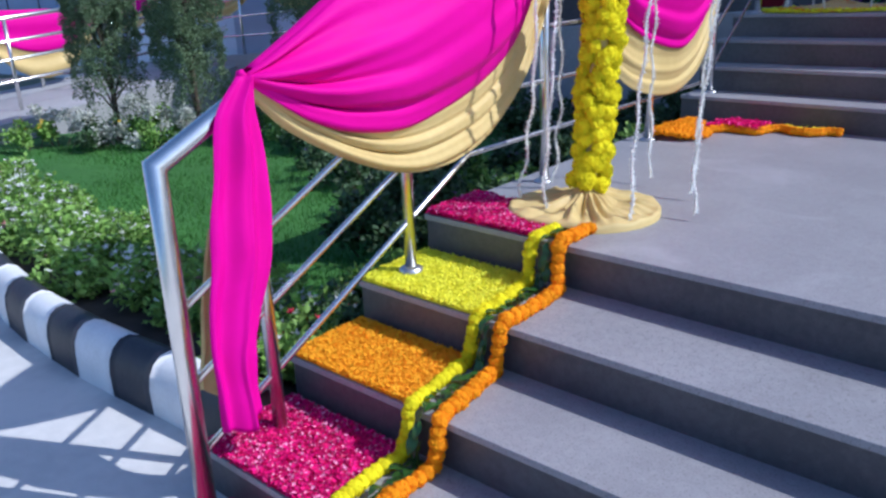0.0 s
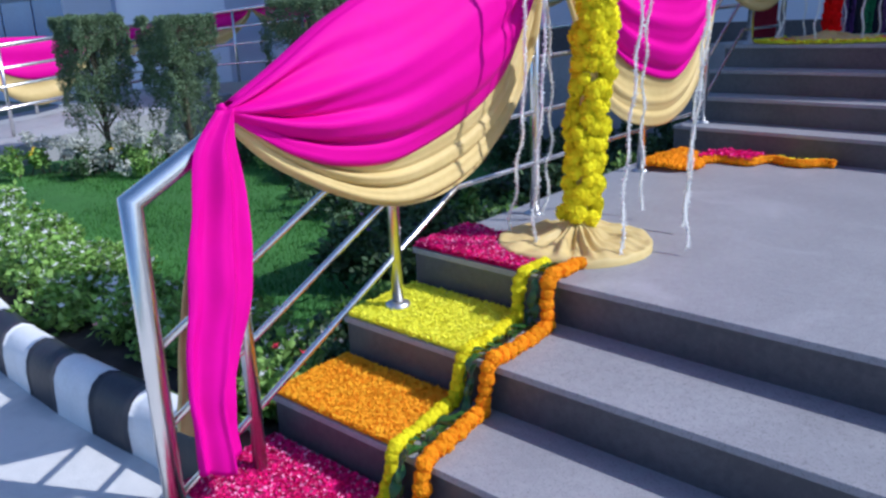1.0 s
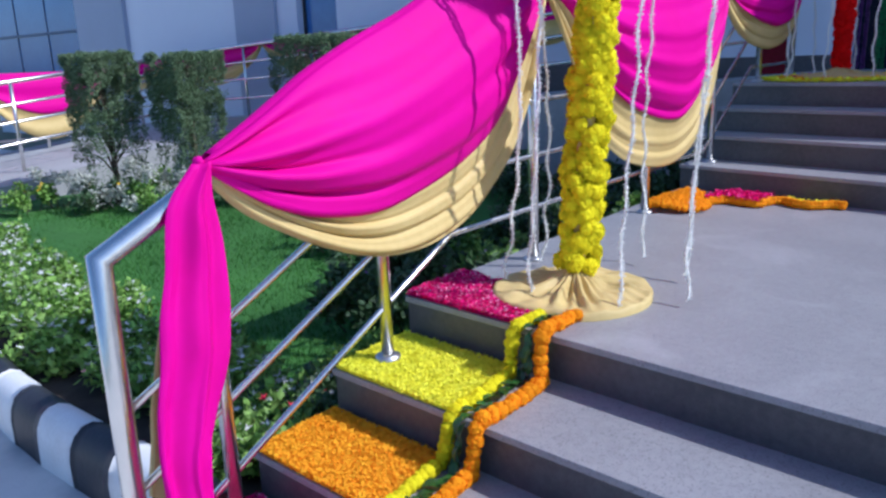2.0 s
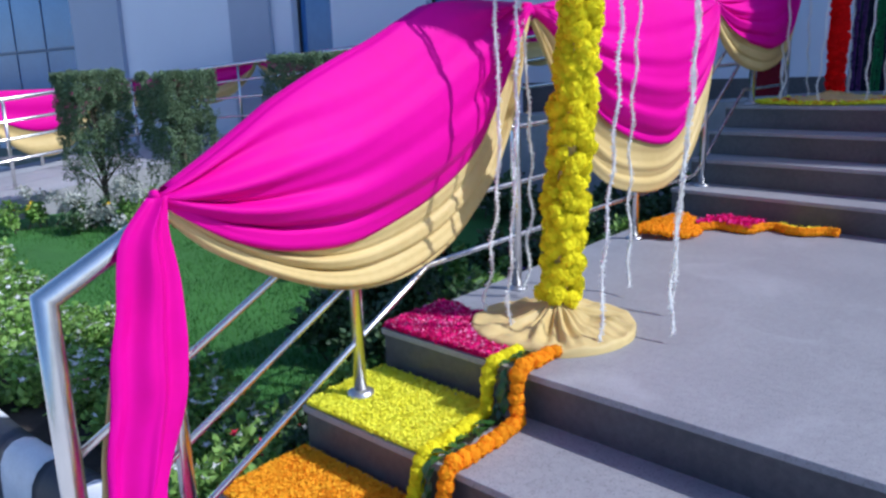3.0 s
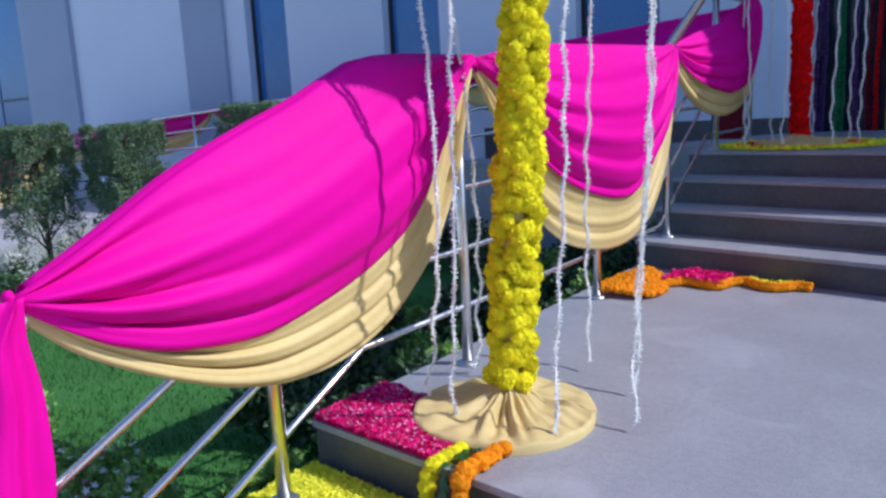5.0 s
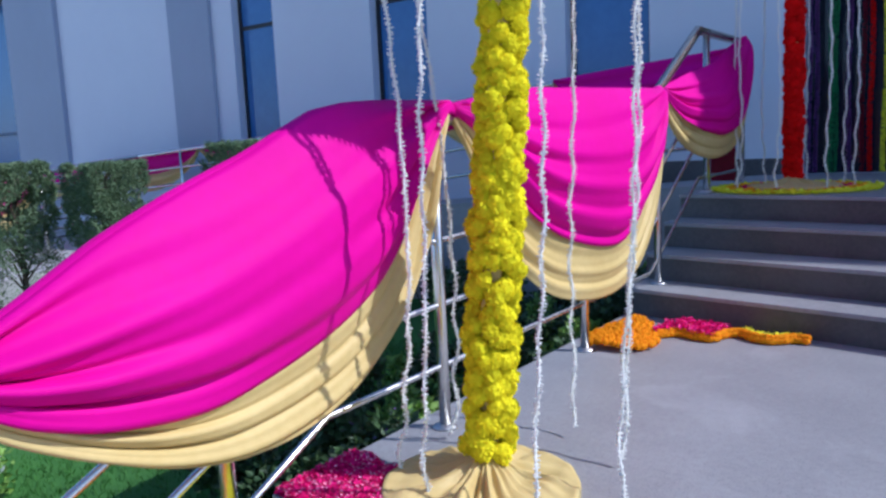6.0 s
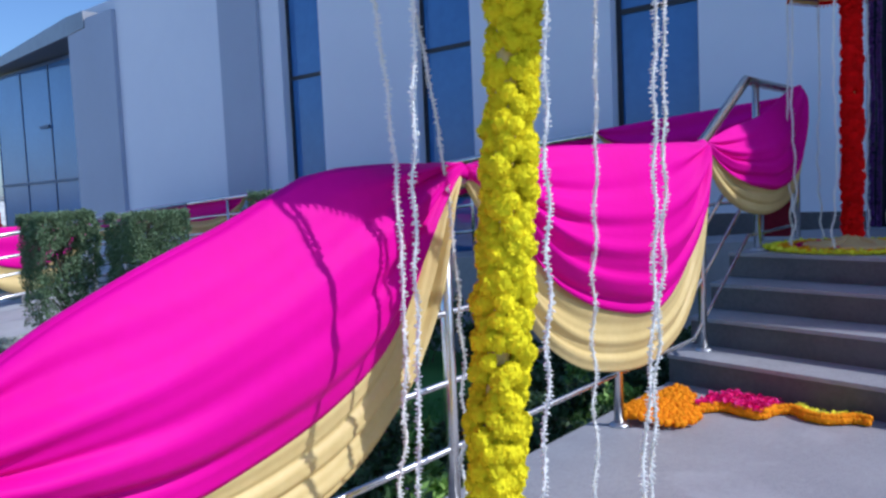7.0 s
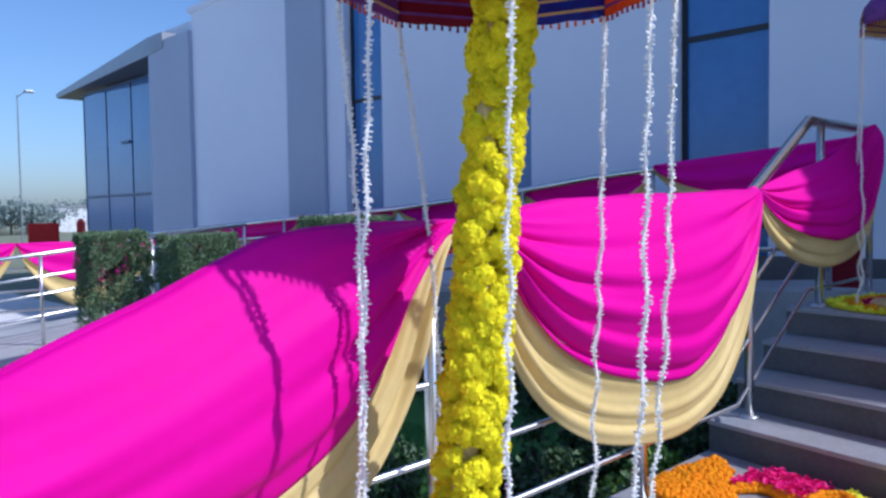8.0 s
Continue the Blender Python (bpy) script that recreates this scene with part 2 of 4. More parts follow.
def step(y0, y1, z, k0, k1, right=RIGHT):
    part("tread", skew(boxed(LEFT - 0.004, right, y0, y1 + 0.035, z - 0.022, z, bevel=0.003), k0, k1, (y0 + y1) / 2), GRANITE, stairs)
    # same stone as the tread, its shade painted in by a darker colour
    part("riser", skew(boxed(LEFT, right - 0.004, y0 + 0.014, y0 + 0.06, z - RISE, z - 0.0225), k0), GRANITE_DARK_SHADE, stairs)


# front edge at the handrail end, and slant, of the landing and the steps below it, downwards
EDGES = [(0.025, SKEW_LO), (-0.358, 0.088), (-0.70, 0.070), (-1.06, 0.070)]
for k in (3, 2, 1):
    step(EDGES[k][0], EDGES[k - 1][0] + 0.003, -RISE * k, EDGES[k][1], EDGES[k - 1][1])
step(0.025, UP0 + 0.003, 0.0, SKEW_LO, SKEW_UP)
for k in range(4):
    step(UP0 + UPT * k, UP0 + UPT * (k + 1) if k < 3 else 7.2, RISE * (k + 1), SKEW_UP, SKEW_UP if k < 3 else 0.0)
core = bmesh.new()
for k in (3, 2, 1):
    block = boxed(LEFT + 0.003, RIGHT - 0.01, EDGES[k][0] + 0.06, 0.05, GROUND_Z, -RISE * k - 0.03 - 0.002 * k)
    skew(block, EDGES[k][1], SKEW_LO, (EDGES[k][0] + 0.11) / 2)
    piece = bpy.data.meshes.new("piece")
    block.to_mesh(piece)
    core.from_mesh(piece)
    block.free()
    bpy.data.meshes.remove(piece)
low = bmesh.new()
skew(box(low, LEFT + 0.003, RIGHT - 0.01, 0.08, 7.1, GROUND_Z, -0.03), SKEW_LO, 0.0, 3)
part("stair_base", low, GRANITE_DARK_SHADE, stairs, "dark grey stone side of the landing")
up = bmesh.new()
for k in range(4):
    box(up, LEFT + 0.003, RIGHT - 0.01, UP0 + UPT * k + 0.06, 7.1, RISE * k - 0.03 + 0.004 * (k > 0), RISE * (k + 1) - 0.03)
part("stair_upper", skew(up, SKEW_UP, 0.0, 6), GRANITE_DARK_SHADE, stairs, "dark grey stone side of the upper steps")
part("stair_side", core, GRANITE_DARK_SHADE, stairs, "dark grey stone side of the steps")

# ---- handrail ----
railing = thing("handrail", "stainless steel handrail with round posts and three thin bars", "railing")
RAIL = [(-1.15, 0.42), (0.18, 1.055), (2.62, 1.12), (3.5, 1.61), (4.55, 1.62)]


def rail_z(y):
    return float(np.interp(y, [p[0] for p in RAIL], [p[1] for p in RAIL]))


part("top_rail", tubed([(0, -1.15, GROUND_Z)] + [(0, y, z) for y, z in RAIL], 0.028, 16), STEEL, railing, smooth=True)
POSTS = [(-0.866, -0.45, 0.021), (-0.219, -0.15, 0.021), (0.708, 0, 0.021), (1.829, 0, 0.021), (2.785, 0.15, 0.021), (3.666, 0.6, 0.021), (4.5, 0.6, 0.021)]
for y, z, r in POSTS:
    po = part("post", tubed([(0, y, z), (0, y, rail_z(y))], r, 16), STEEL, railing, smooth=True)
    if z > -0.6:
        fl = bmesh.new()
        f = z + (0.022 if -0.3 < z < -0.1 else 0)  # lies over the petals on that step
        tube(fl, [(0, y, z), (0, y, f + 0.008), (0, y, f + 0.016)], [0.045, 0.043, 0.026], 20)
        part("flange", fl, FLANGE, po, smooth=True)
for drop_lo, drop_hi in ((0.385, 0.42), (0.60, 0.66), (0.81, 0.89)):
    pts = [(0, -1.15, 0.42 - drop_lo), (0, 0.14, 1.06 - drop_lo - 0.03), (0, 2.66, 1.12 - drop_hi), (0, 3.5, 1.61 - drop_hi * 1.02), (0, 4.5, 1.62 - drop_hi * 1.02)]
    part("bar", tubed(pts, 0.0105, 10), STEEL, railing, smooth=True)


# ---- swags of cloth ----
def cloth(name, top, low, material, parent, bulge, lift, folds, depth, nu=96, nv=44, seed=0, base=0.012, hem=0.5, rest=0.26, under=0.0):
    """A hanging cloth between two lines of (y, z); folds run from knot to knot."""
    a, b = resample(top, nu), resample(low, nu)
    verts, faces = [], []
    for i in range(nu):
        u = i / (nu - 1)
        mid = math.sin(math.pi * u)
        pinch = 1 - mid ** 0.9
        for j in range(nv):
            v = j / (nv - 1)
            y, z = a[i] * (1 - v) + b[i] * v
            belly = math.sin(math.pi * min(1.0, v * (1 - 0.5 * hem) + 0.02)) ** 0.8
            if under:  # follows on from the hem of the cloth above it
                belly = under * (1 - 0.5 * v ** 1.3)
            x = base + bulge * mid ** 0.6 * belly
            w = v ** 1.2
            ph = 2 * math.pi * folds * w + 0.9 * math.sin(3 * u + seed) + 2.0 * noise.noise((u * 2.5, v * 2.0, seed * 3.1))
            s = math.sin(ph) + 0.35 * math.sin(2.3 * ph + 1.7 * seed + 4 * u)
            x += depth * (rest + (1 - rest) * pinch) * (0.25 + 0.75 * v + 0.45 * pinch * (1 - v)) * s * min(1, 6 * u) ** 0.5 * min(1, 6 * (1 - u)) ** 0.5
            x += 0.012 * mid * noise.noise((y * 2.2 + seed, z * 2.2, seed))
            z += 0.010 * (0.3 + pinch) * math.cos(ph) * v
            verts.append((x + lift, y, z))
    for i in range(nu - 1):
        for j in range(nv - 1):
            k = i * nv + j
            faces.append((k, k + nv, k + nv + 1, k + 1))
    ob = raw_part(name, verts, faces, material, parent, True)
    so = ob.modifiers.new("thickness", "SOLIDIFY")
    so.thickness, so.offset = 0.0025, -1
    return ob


def knot(parent, y, z, r=0.013):
    bm = bmesh.new()
    bmesh.ops.create_uvsphere(bm, u_segments=16, v_segments=10, radius=r)
    for v in bm.verts:
        a = math.atan2(v.co.x, v.co.z)
        k = 1 + 0.16 * math.sin(7 * a)
        v.co = Vector((v.co.x * k + 0.012, v.co.y * 0.75 + y, v.co.z * k + z))
    part("knot", bm, PINK, parent, smooth=True)


def rail_wrap(name, y0, y1, material, parent, line, n=60):
    verts, faces, m = [], [], 9
    for i in range(n):
        y = y0 + (y1 - y0) * i / (n - 1)
        z = max(rail_z(y), float(np.interp(y, [q[0] for q in line], [q[1] for q in line])) - 0.03)
        for j in range(m):
            a = math.pi * (-0.15 + 1.3 * j / (m - 1))
            r = 0.034 + 0.003 * math.sin(9 * y + j)
            drop = -0.05 if j == m - 1 else 0
            verts.append((r * math.cos(a), y, z + r * math.sin(a) + drop))
    for i in range(n - 1):
        for j in range(m - 1):
            k = i * m + j
            faces.append((k, k + m, k + m + 1, k + 1))
    ob = raw_part(name, verts, faces, material, parent, True)
    so = ob.modifiers.new("thickness", "SOLIDIFY")
    so.thickness = 0.002
    return ob


SWAG_TOP = [(-0.87, 0.61), (-0.675, 0.715), (-0.5, 0.812), (-0.31, 0.895), (-0.11, 0.972), (0.03, 1.035), (0.165, 1.09), (0.28, 1.108), (0.46, 1.117), (0.7, 1.125), (0.79, 1.125)]
swag_a = thing("cloth_swag", "magenta and gold satin cloth swagged along the sloping handrail", "drapery", "swags on the handrail")
cloth("magenta_cloth", SWAG_TOP, [(-0.87, 0.60), (-0.83, 0.565), (-0.755, 0.515), (-0.67, 0.47), (-0.52, 0.42), (-0.3, 0.395), (-0.07, 0.432), (0.155, 0.50), (0.345, 0.60), (0.475, 0.745), (0.575, 0.93), (0.69, 1.07), (0.79, 1.11)],
      PINK, swag_a, 0.125, 0.006, 3.2, 0.054, seed=1, rest=0.13, hem=0.24)
cloth("gold_cloth", [(-0.87, 0.598), (-0.82, 0.575), (-0.75, 0.535), (-0.66, 0.495), (-0.52, 0.45), (-0.3, 0.43), (-0.08, 0.47), (0.14, 0.54), (0.32, 0.64), (0.45, 0.775), (0.56, 0.95), (0.68, 1.08), (0.79, 1.11)],
      [(-0.87, 0.585), (-0.82, 0.53), (-0.73, 0.447), (-0.57, 0.35), (-0.38, 0.265), (-0.17, 0.22), (0.057, 0.232), (0.27, 0.305), (0.47, 0.46), (0.615, 0.69), (0.71, 0.97), (0.785, 1.09)], GOLD, swag_a, 0.125, 0.0, 2.8, 0.044, seed=2, nv=40, under=0.45)
rail_wrap("rail_cover", -0.84, 0.80, PINK, swag_a, SWAG_TOP)
knot(swag_a, 0.79, 1.115)
knot(swag_a, -0.872, 0.607, 0.018)

SWAG_TOP_B = [(0.79, 1.115), (1.07, 1.152), (1.3, 1.185), (1.64, 1.197), (2.05, 1.21), (2.56, 1.226), (2.81, 1.235)]
swag_b = thing("cloth_swag", "magenta and gold satin cloth swagged along the level handrail", "drapery", "swags on the handrail")
cloth("magenta_cloth", SWAG_TOP_B, [(0.79, 1.10), (0.9, 1.02), (0.97, 0.955), (1.06, 0.824), (1.2, 0.70), (1.39, 0.606), (1.6, 0.54), (1.88, 0.487), (2.11, 0.496), (2.36, 0.616), (2.58, 0.843), (2.7, 1.066), (2.81, 1.22)],
      PINK, swag_b, 0.15, 0.006, 4.2, 0.046, seed=3, hem=0.3)
cloth("gold_cloth", [(0.79, 1.105), (0.9, 1.04), (0.97, 0.985), (1.07, 0.86), (1.21, 0.74), (1.4, 0.65), (1.6, 0.585), (1.88, 0.535), (2.1, 0.545), (2.34, 0.66), (2.55, 0.88), (2.68, 1.08), (2.81, 1.22)],
      [(0.79, 1.09), (0.9, 0.90), (0.97, 0.778), (1.04, 0.648), (1.18, 0.497), (1.37, 0.373), (1.58, 0.297), (1.89, 0.243), (2.17, 0.247), (2.42, 0.332), (2.65, 0.552), (2.765, 0.855), (2.82, 1.2)], GOLD, swag_b, 0.15, 0.0, 2.6, 0.032, seed=4, nv=40, under=0.45)
rail_wrap("rail_cover", 0.80, 2.80, PINK, swag_b, SWAG_TOP_B)
knot(swag_b, 2.83, 1.235)

swag_c = thing("cloth_swag", "magenta and gold satin cloth hung slack under the upper handrail", "drapery", "swags on the handrail")
cloth("magenta_cloth", [(2.82, 1.24), (3.19, 1.326), (3.65, 1.415), (4.0, 1.54), (4.39, 1.644), (4.55, 1.65)],
      [(2.82, 1.22), (2.88, 1.13), (3.07, 1.044), (3.44, 0.99), (3.77, 0.974), (4.15, 1.07), (4.42, 1.374), (4.55, 1.62)], PINK, swag_c, 0.12, 0.006, 3.5, 0.034, seed=5, nu=64)
cloth("gold_cloth", [(2.82, 1.225), (2.88, 1.15), (3.07, 1.075), (3.44, 1.03), (3.77, 1.015), (4.12, 1.11), (4.4, 1.39), (4.55, 1.62)],
      [(2.82, 1.21), (2.9, 1.06), (3.14, 0.915), (3.44, 0.841), (3.78, 0.828), (4.15, 0.90), (4.4, 1.10), (4.55, 1.55)], GOLD, swag_c, 0.12, 0.0, 2.4, 0.024, seed=6, nu=64, nv=28, under=0.7)

# the loose tail that hangs from the lowest knot
tail = thing("cloth_tail", "loose magenta cloth end with gold edge hanging from the handrail knot", "drapery")


def hanging(name, rows, material, parent, x0, depth, folds, seed, nv=60, nu=50):
    """rows of (z, y left, y right)"""
    r = resample([(z, a, b) for z, a, b in rows], nv)
    verts, faces = [], []
    for j in range(nv):
        z, a, b = r[j]
        v = j / (nv - 1)
        for i in range(nu):
            u = i / (nu - 1)
            ph = 2 * math.pi * folds * u + 1.2 * math.sin(2.2 * v + seed) + seed
            x = x0 + depth * (0.45 + 0.55 * min(1, 3 * v)) * (math.sin(ph) + 0.4 * math.sin(2.1 * ph + 3 * v)) + 0.03 * math.sin(math.pi * u) - 0.01 * v
            x += 0.016 * noise.noise((u * 2.2, z * 5.5, seed * 4)) * min(1, 4 * v)
            wave = 0.010 * noise.noise((u * 0.8 + seed, z * 7.0, 3.3)) * min(1, 4 * v)
            verts.append((x, a + (b - a) * u + 0.006 * math.cos(ph) + wave, z + 0.012 * math.sin(ph * 0.7) * v))
    for j in range(nv - 1):
        for i in range(nu - 1):
            k = j * nu + i
            faces.append((k, k + 1, k + nu + 1, k + nu))
    ob = raw_part(name, verts, faces, material, parent, True)
    so = ob.modifiers.new("thickness", "SOLIDIFY")
    so.thickness = 0.0025
    return ob


hanging("magenta_cloth", [(0.612, -0.905, -0.862), (0.532, -0.976, -0.864), (0.445, -1.003, -0.854), (0.244, -1.038, -0.846), (0.041, -1.075, -0.882), (-0.061, -1.084, -0.923), (-0.123, -1.087, -0.948), (-0.237, -1.092, -0.953), (-0.349, -1.077, -0.95)], PINK, tail, 0.036, 0.011, 1.8, 0.9)
hanging("gold_cloth", [(0.223, -0.997, -0.947), (0.142, -1.019, -0.96), (0.038, -1.044, -0.976), (-0.12, -1.074, -1.0), (-0.232, -1.087, -1.045)], GOLD, tail, -0.03, 0.006, 1.6, 1.9)


# ---- kerb ----
kerb = thing("kerb", "low rounded kerb painted in black and white blocks", "kerb", kind="structure")


def kerb_block(x0, x1, material):
    prof = [(-0.90, GROUND_Z), (-0.90, -0.50), (-0.893, -0.45), (-0.872, -0.41), (-0.84, -0.386), (-0.80, -0.382), (-0.76, -0.40), (-0.735, -0.45), (-0.73, GROUND_Z)]
    n = 6
    verts, faces = [], []
    for i in range(n + 1):
        x = x0 + (x1 - x0) * i / n
        for y, z in prof:
            verts.append((x, y + bend(x) + 0.004 * noise.noise((x * 5, z * 9, 1)), z + 0.006 * noise.noise((x * 4, y * 20, 2))))
    m = len(prof)
    for i in range(n):
        for j in range(m - 1):
            k = i * m + j
            faces.append((k, k + 1, k + m + 1, k + m))
    faces += [tuple(range(m)), tuple(range(n * m, n * m + m))[::-1]]
    return raw_part("kerb_block", verts, faces, material, kerb, True)


kerb_block(-0.40, -0.13, PAINT_K)
for k in range(34):
    x1 = -0.40 - 0.262 * k
    kerb_block(x1 - 0.262, x1, PAINT_W if k % 2 == 0 else PAINT_K)

# ---- building ----
FACE = 5.8
# the taller block by the entrance is unseen, added to shade the upper steps
TOP, TOP_SHADE_BLOCK = 4.8, 6.8


def wall_with_openings(name, x0, x1, z0, z1, holes, y, depth, material):
    """A wall across x, with openings (x0, x1, z0, z1) through it."""
    bm = bmesh.new()
    xs = sorted({x0, x1, *[h[0] for h in holes], *[h[1] for h in holes]})
    for a, b in zip(xs, xs[1:]):
        zs, inside = [(z0, z1)], [h for h in holes if h[0] <= a and h[1] >= b]
        for h in inside:
            zs = [q for s in zs for q in ((s[0], min(s[1], h[2])), (max(s[0], h[3]), s[1])) if q[1] - q[0] > 1e-4]
        for q in zs:
            box(bm, a, b, y, y + depth, q[0], q[1])
    bmesh.ops.remove_doubles(bm, verts=bm.verts, dist=1e-4)
    return part(name, bm, material)


WINDOWS = [(-2.05, -1.18), (-4.61, -3.77), (-7.1, -6.29)]
DOOR = (0.17, 5.2, 0.6, 3.6)
HOLES = [(a, b, -0.2, 4.6) for a, b in WINDOWS]
tagged(wall_with_openings("wall_front", -11.6, 1.8, -0.6, TOP, HOLES + [(DOOR[0], 1.8, 0.6, 3.6)], FACE, 0.3, WALL), "smooth white clad front wall of the building", "wall", kind="structure")
tagged(wall_with_openings("wall_shade_block", 1.804, 12, -0.6, TOP_SHADE_BLOCK, [(1.804, DOOR[1], 0.6, 3.6)], FACE, 0.3, WALL), "unseen white wall added beside the doorway to shade the upper steps", "wall", kind="structure")
tagged(part("wall_upper", boxed(-14.3, -11.62, 6.3, 12.0, 4.66, 4.95), WALL), "white upper wall behind the wing", "wall", kind="structure")
tagged(part("wall_back", boxed(-11.6, 12, 14.0, 14.3, -0.6, TOP), WALL), "plain rear wall of the building", "wall", kind="structure")
tagged(part("wall_side", boxed(11.7, 12, 6.1, 14.0, -0.6, TOP), WALL), "plain side wall of the building", "wall", kind="structure")
tagged(part("roof", boxed(-11.7, 1.8, FACE - 0.04, 14.4, TOP, TOP + 0.12, bevel=0.02), WALL), "flat roof with a pale edge", "roof", kind="structure")
tagged(part("roof_shade_block", boxed(1.804, 12.1, FACE - 0.08, 14.4, TOP_SHADE_BLOCK, TOP_SHADE_BLOCK + 0.25, bevel=0.02), METAL_GREY), "unseen flat roof of the added block that shades the upper steps", "roof", kind="structure")


def window(name, a, b, z0, z1, bars):
    w = thing(name, "tall blue tinted window with a dark frame", "window", "front windows", kind="structure")
    fr = bmesh.new()
    y0, y1 = FACE + 0.12, FACE + 0.17
    for q in ((a, a + 0.05, z0, z1), (b - 0.05, b, z0, z1), (a + 0.05, b - 0.05, z0, z0 + 0.05), (a + 0.05, b - 0.05, z1 - 0.05, z1)):
        box(fr, q[0], q[1], y0, y1, q[2], q[3])
    part("window_frame", fr, FRAME_SHADE_DARK, w)
    zs = [z0 + 0.05, *bars, z1 - 0.05]
    for z in bars:
        part("transom", boxed(a + 0.05, b - 0.05, y0, y1, z - 0.025, z + 0.025), FRAME_SHADE_DARK, w)
    for lo, hi in zip(zs, zs[1:]):
        part("pane", boxed(a + 0.04, b - 0.04, FACE + 0.14, FACE + 0.15, lo + 0.02, hi - 0.02), GLASS, w)


for k, (a, b) in enumerate(WINDOWS):
    window("window_%d" % (k + 1), a, b, -0.2, 4.6, (1.0, 2.72))
# darker upright panel standing proud of the wall
tagged(part("pilaster", boxed(-8.47, -7.53, FACE - 0.06, FACE - 0.004, -0.6, TOP, bevel=0.01), WALL_GREY), "blue-grey upright cladding panel on the white wall", "pilaster", kind="structure")

# glazed wing at the far end, with its jutting flat canopy
wing = thing("glazed_wing", "glass fronted wing with a thin jutting flat roof", "building wing", kind="structure")
part("end_wall", boxed(-13.3, -11.604, FACE - 0.08, FACE + 4, -0.6, 4.5, bevel=0.01), WALL_GREY, wing, "blue-grey end wall")
part("side_wall", boxed(-19.4, -13.31, FACE + 4.6, FACE + 4.9, -0.6, 4.1), WALL, wing)
cv = bmesh.new()
low5 = [(-20.9, 6.45, 4.42), (-13.25, 5.70, 4.30), (-12.6, 5.70, 4.34), (-12.6, 11.0, 4.34), (-20.9, 11.0, 4.42)]
top5 = [(-20.9, 6.45, 4.54), (-13.25, 5.70, 4.64), (-12.6, 5.70, 4.64), (-12.6, 11.0, 4.64), (-20.9, 11.0, 4.54)]
n5 = 5
cvv = [cv.verts.new(p) for p in low5 + top5]
cv.faces.new(cvv[:n5][::-1])
cv.faces.new(cvv[n5:])
for i in range(n5):
    cv.faces.new((cvv[i], cvv[(i + 1) % n5], cvv[n5 + (i + 1) % n5], cvv[n5 + i]))
# dark sheet just below the canopy puts its shade in as colour
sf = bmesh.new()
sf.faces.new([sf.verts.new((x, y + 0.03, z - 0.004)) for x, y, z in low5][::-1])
part("soffit_shade", sf, FRAME_SHADE_DARK, wing, "dark sheet painting the shade under the canopy")
part("canopy", cv, METAL_GREY, wing, "grey metal canopy edge over an underside painted dark")
gx, gy = np.linspace(-19.3, -13.31, 5), FACE + 0.75
gz = [0.35, 1.67, 4.30]
for i in range(4):
    for lo, hi in zip(gz, gz[1:]):
        part("pane", boxed(gx[i] + 0.03, gx[i + 1] - 0.03, gy + 0.05, gy + 0.07, lo + 0.03, hi - 0.03), GLASS, wing)
for x in gx:
    part("mullion", boxed(x - 0.014, x + 0.014, gy + 0.035, gy + 0.1, 0.35, 4.3), FRAME_BLUE, wing)
for z in gz:
    part("rail", boxed(-19.33, -13.31, gy + 0.03, gy + 0.11, z - 0.03, z + 0.03), FRAME_BLUE, wing)
part("handle", boxed(-16.8, -16.35, gy - 0.01, gy + 0.03, 2.88, 2.94), FRAME_BLUE, wing)
part("plinth", boxed(-19.35, -13.31, gy - 0.02, gy + 0.2, -0.6, 0.318), WALL, wing)
# near-black backing stands for the unlit room behind the panes
part("dark_backing", boxed(-19.25, -13.31, gy + 0.6, gy + 0.7, -0.6, 4.25), DOOR_AND_UNLIT_ROOM, wing)

# near-black sheet in place of unlit rooms behind the front openings
tagged(part("room_dark_sheet", boxed(-11.3, 11.6, FACE + 1.6, FACE + 1.7, -0.6, TOP - 0.02), DOOR_AND_UNLIT_ROOM), "near-black sheet standing in for the unlit interior behind the glazing", "wall", kind="structure")

tagged(part("baseboard", boxed(-3.2, 0.17, FACE - 0.018, FACE - 0.002, 0.3, 0.74, bevel=0.003), GRANITE_DARK_SHADE), "dark granite skirting along the wall", "baseboard", kind="structure")

# ---- ramp along the wall ----
ramp = thing("ramp", "long shallow cement ramp along the front wall", "ramp", kind="structure")


def ramp_z(x):
    return 0.575 + 0.062 * (x + 0.13) if x < -0.13 else 0.6


def run_z(y):
    """Height of the lower run, which comes down away from the wall."""
    return -0.27 + 0.107 * (y - 2.0)


bm = bmesh.new()
vs = [bm.verts.new(p) for p in ((-0.135, 4.6, 0.597), (-0.135, 5.79, 0.597), (-11.0, 5.79, ramp_z(-11)), (-11.0, 4.6, ramp_z(-11)), (-0.135, 4.6, -0.6), (-0.135, 5.79, -0.6), (-11.0, 5.79, -0.6), (-11.0, 4.6, -0.6))]
for f in ((0, 1, 2, 3), (7, 6, 5, 4), (0, 3, 7, 4), (1, 5, 6, 2), (2, 6, 7, 3), (0, 4, 5, 1)):
    bm.faces.new([vs[i] for i in f])
part("ramp_body", bm, SLAB, ramp)
bm = bmesh.new()
vs = [bm.verts.new((x, y, z)) for x in (-9.6, -7.05) for y, z in ((-1.0, GROUND_Z), (4.59, GROUND_Z), (4.59, run_z(4.59)), (-1.0, run_z(-1.0)))]
for f in ((0, 1, 2, 3), (7, 6, 5, 4), (3, 2, 6, 7), (0, 3, 7, 4), (1, 5, 6, 2), (0, 4, 5, 1)):
    bm.faces.new([vs[i] for i in f])
part("lower_run", bm, SLAB, ramp)


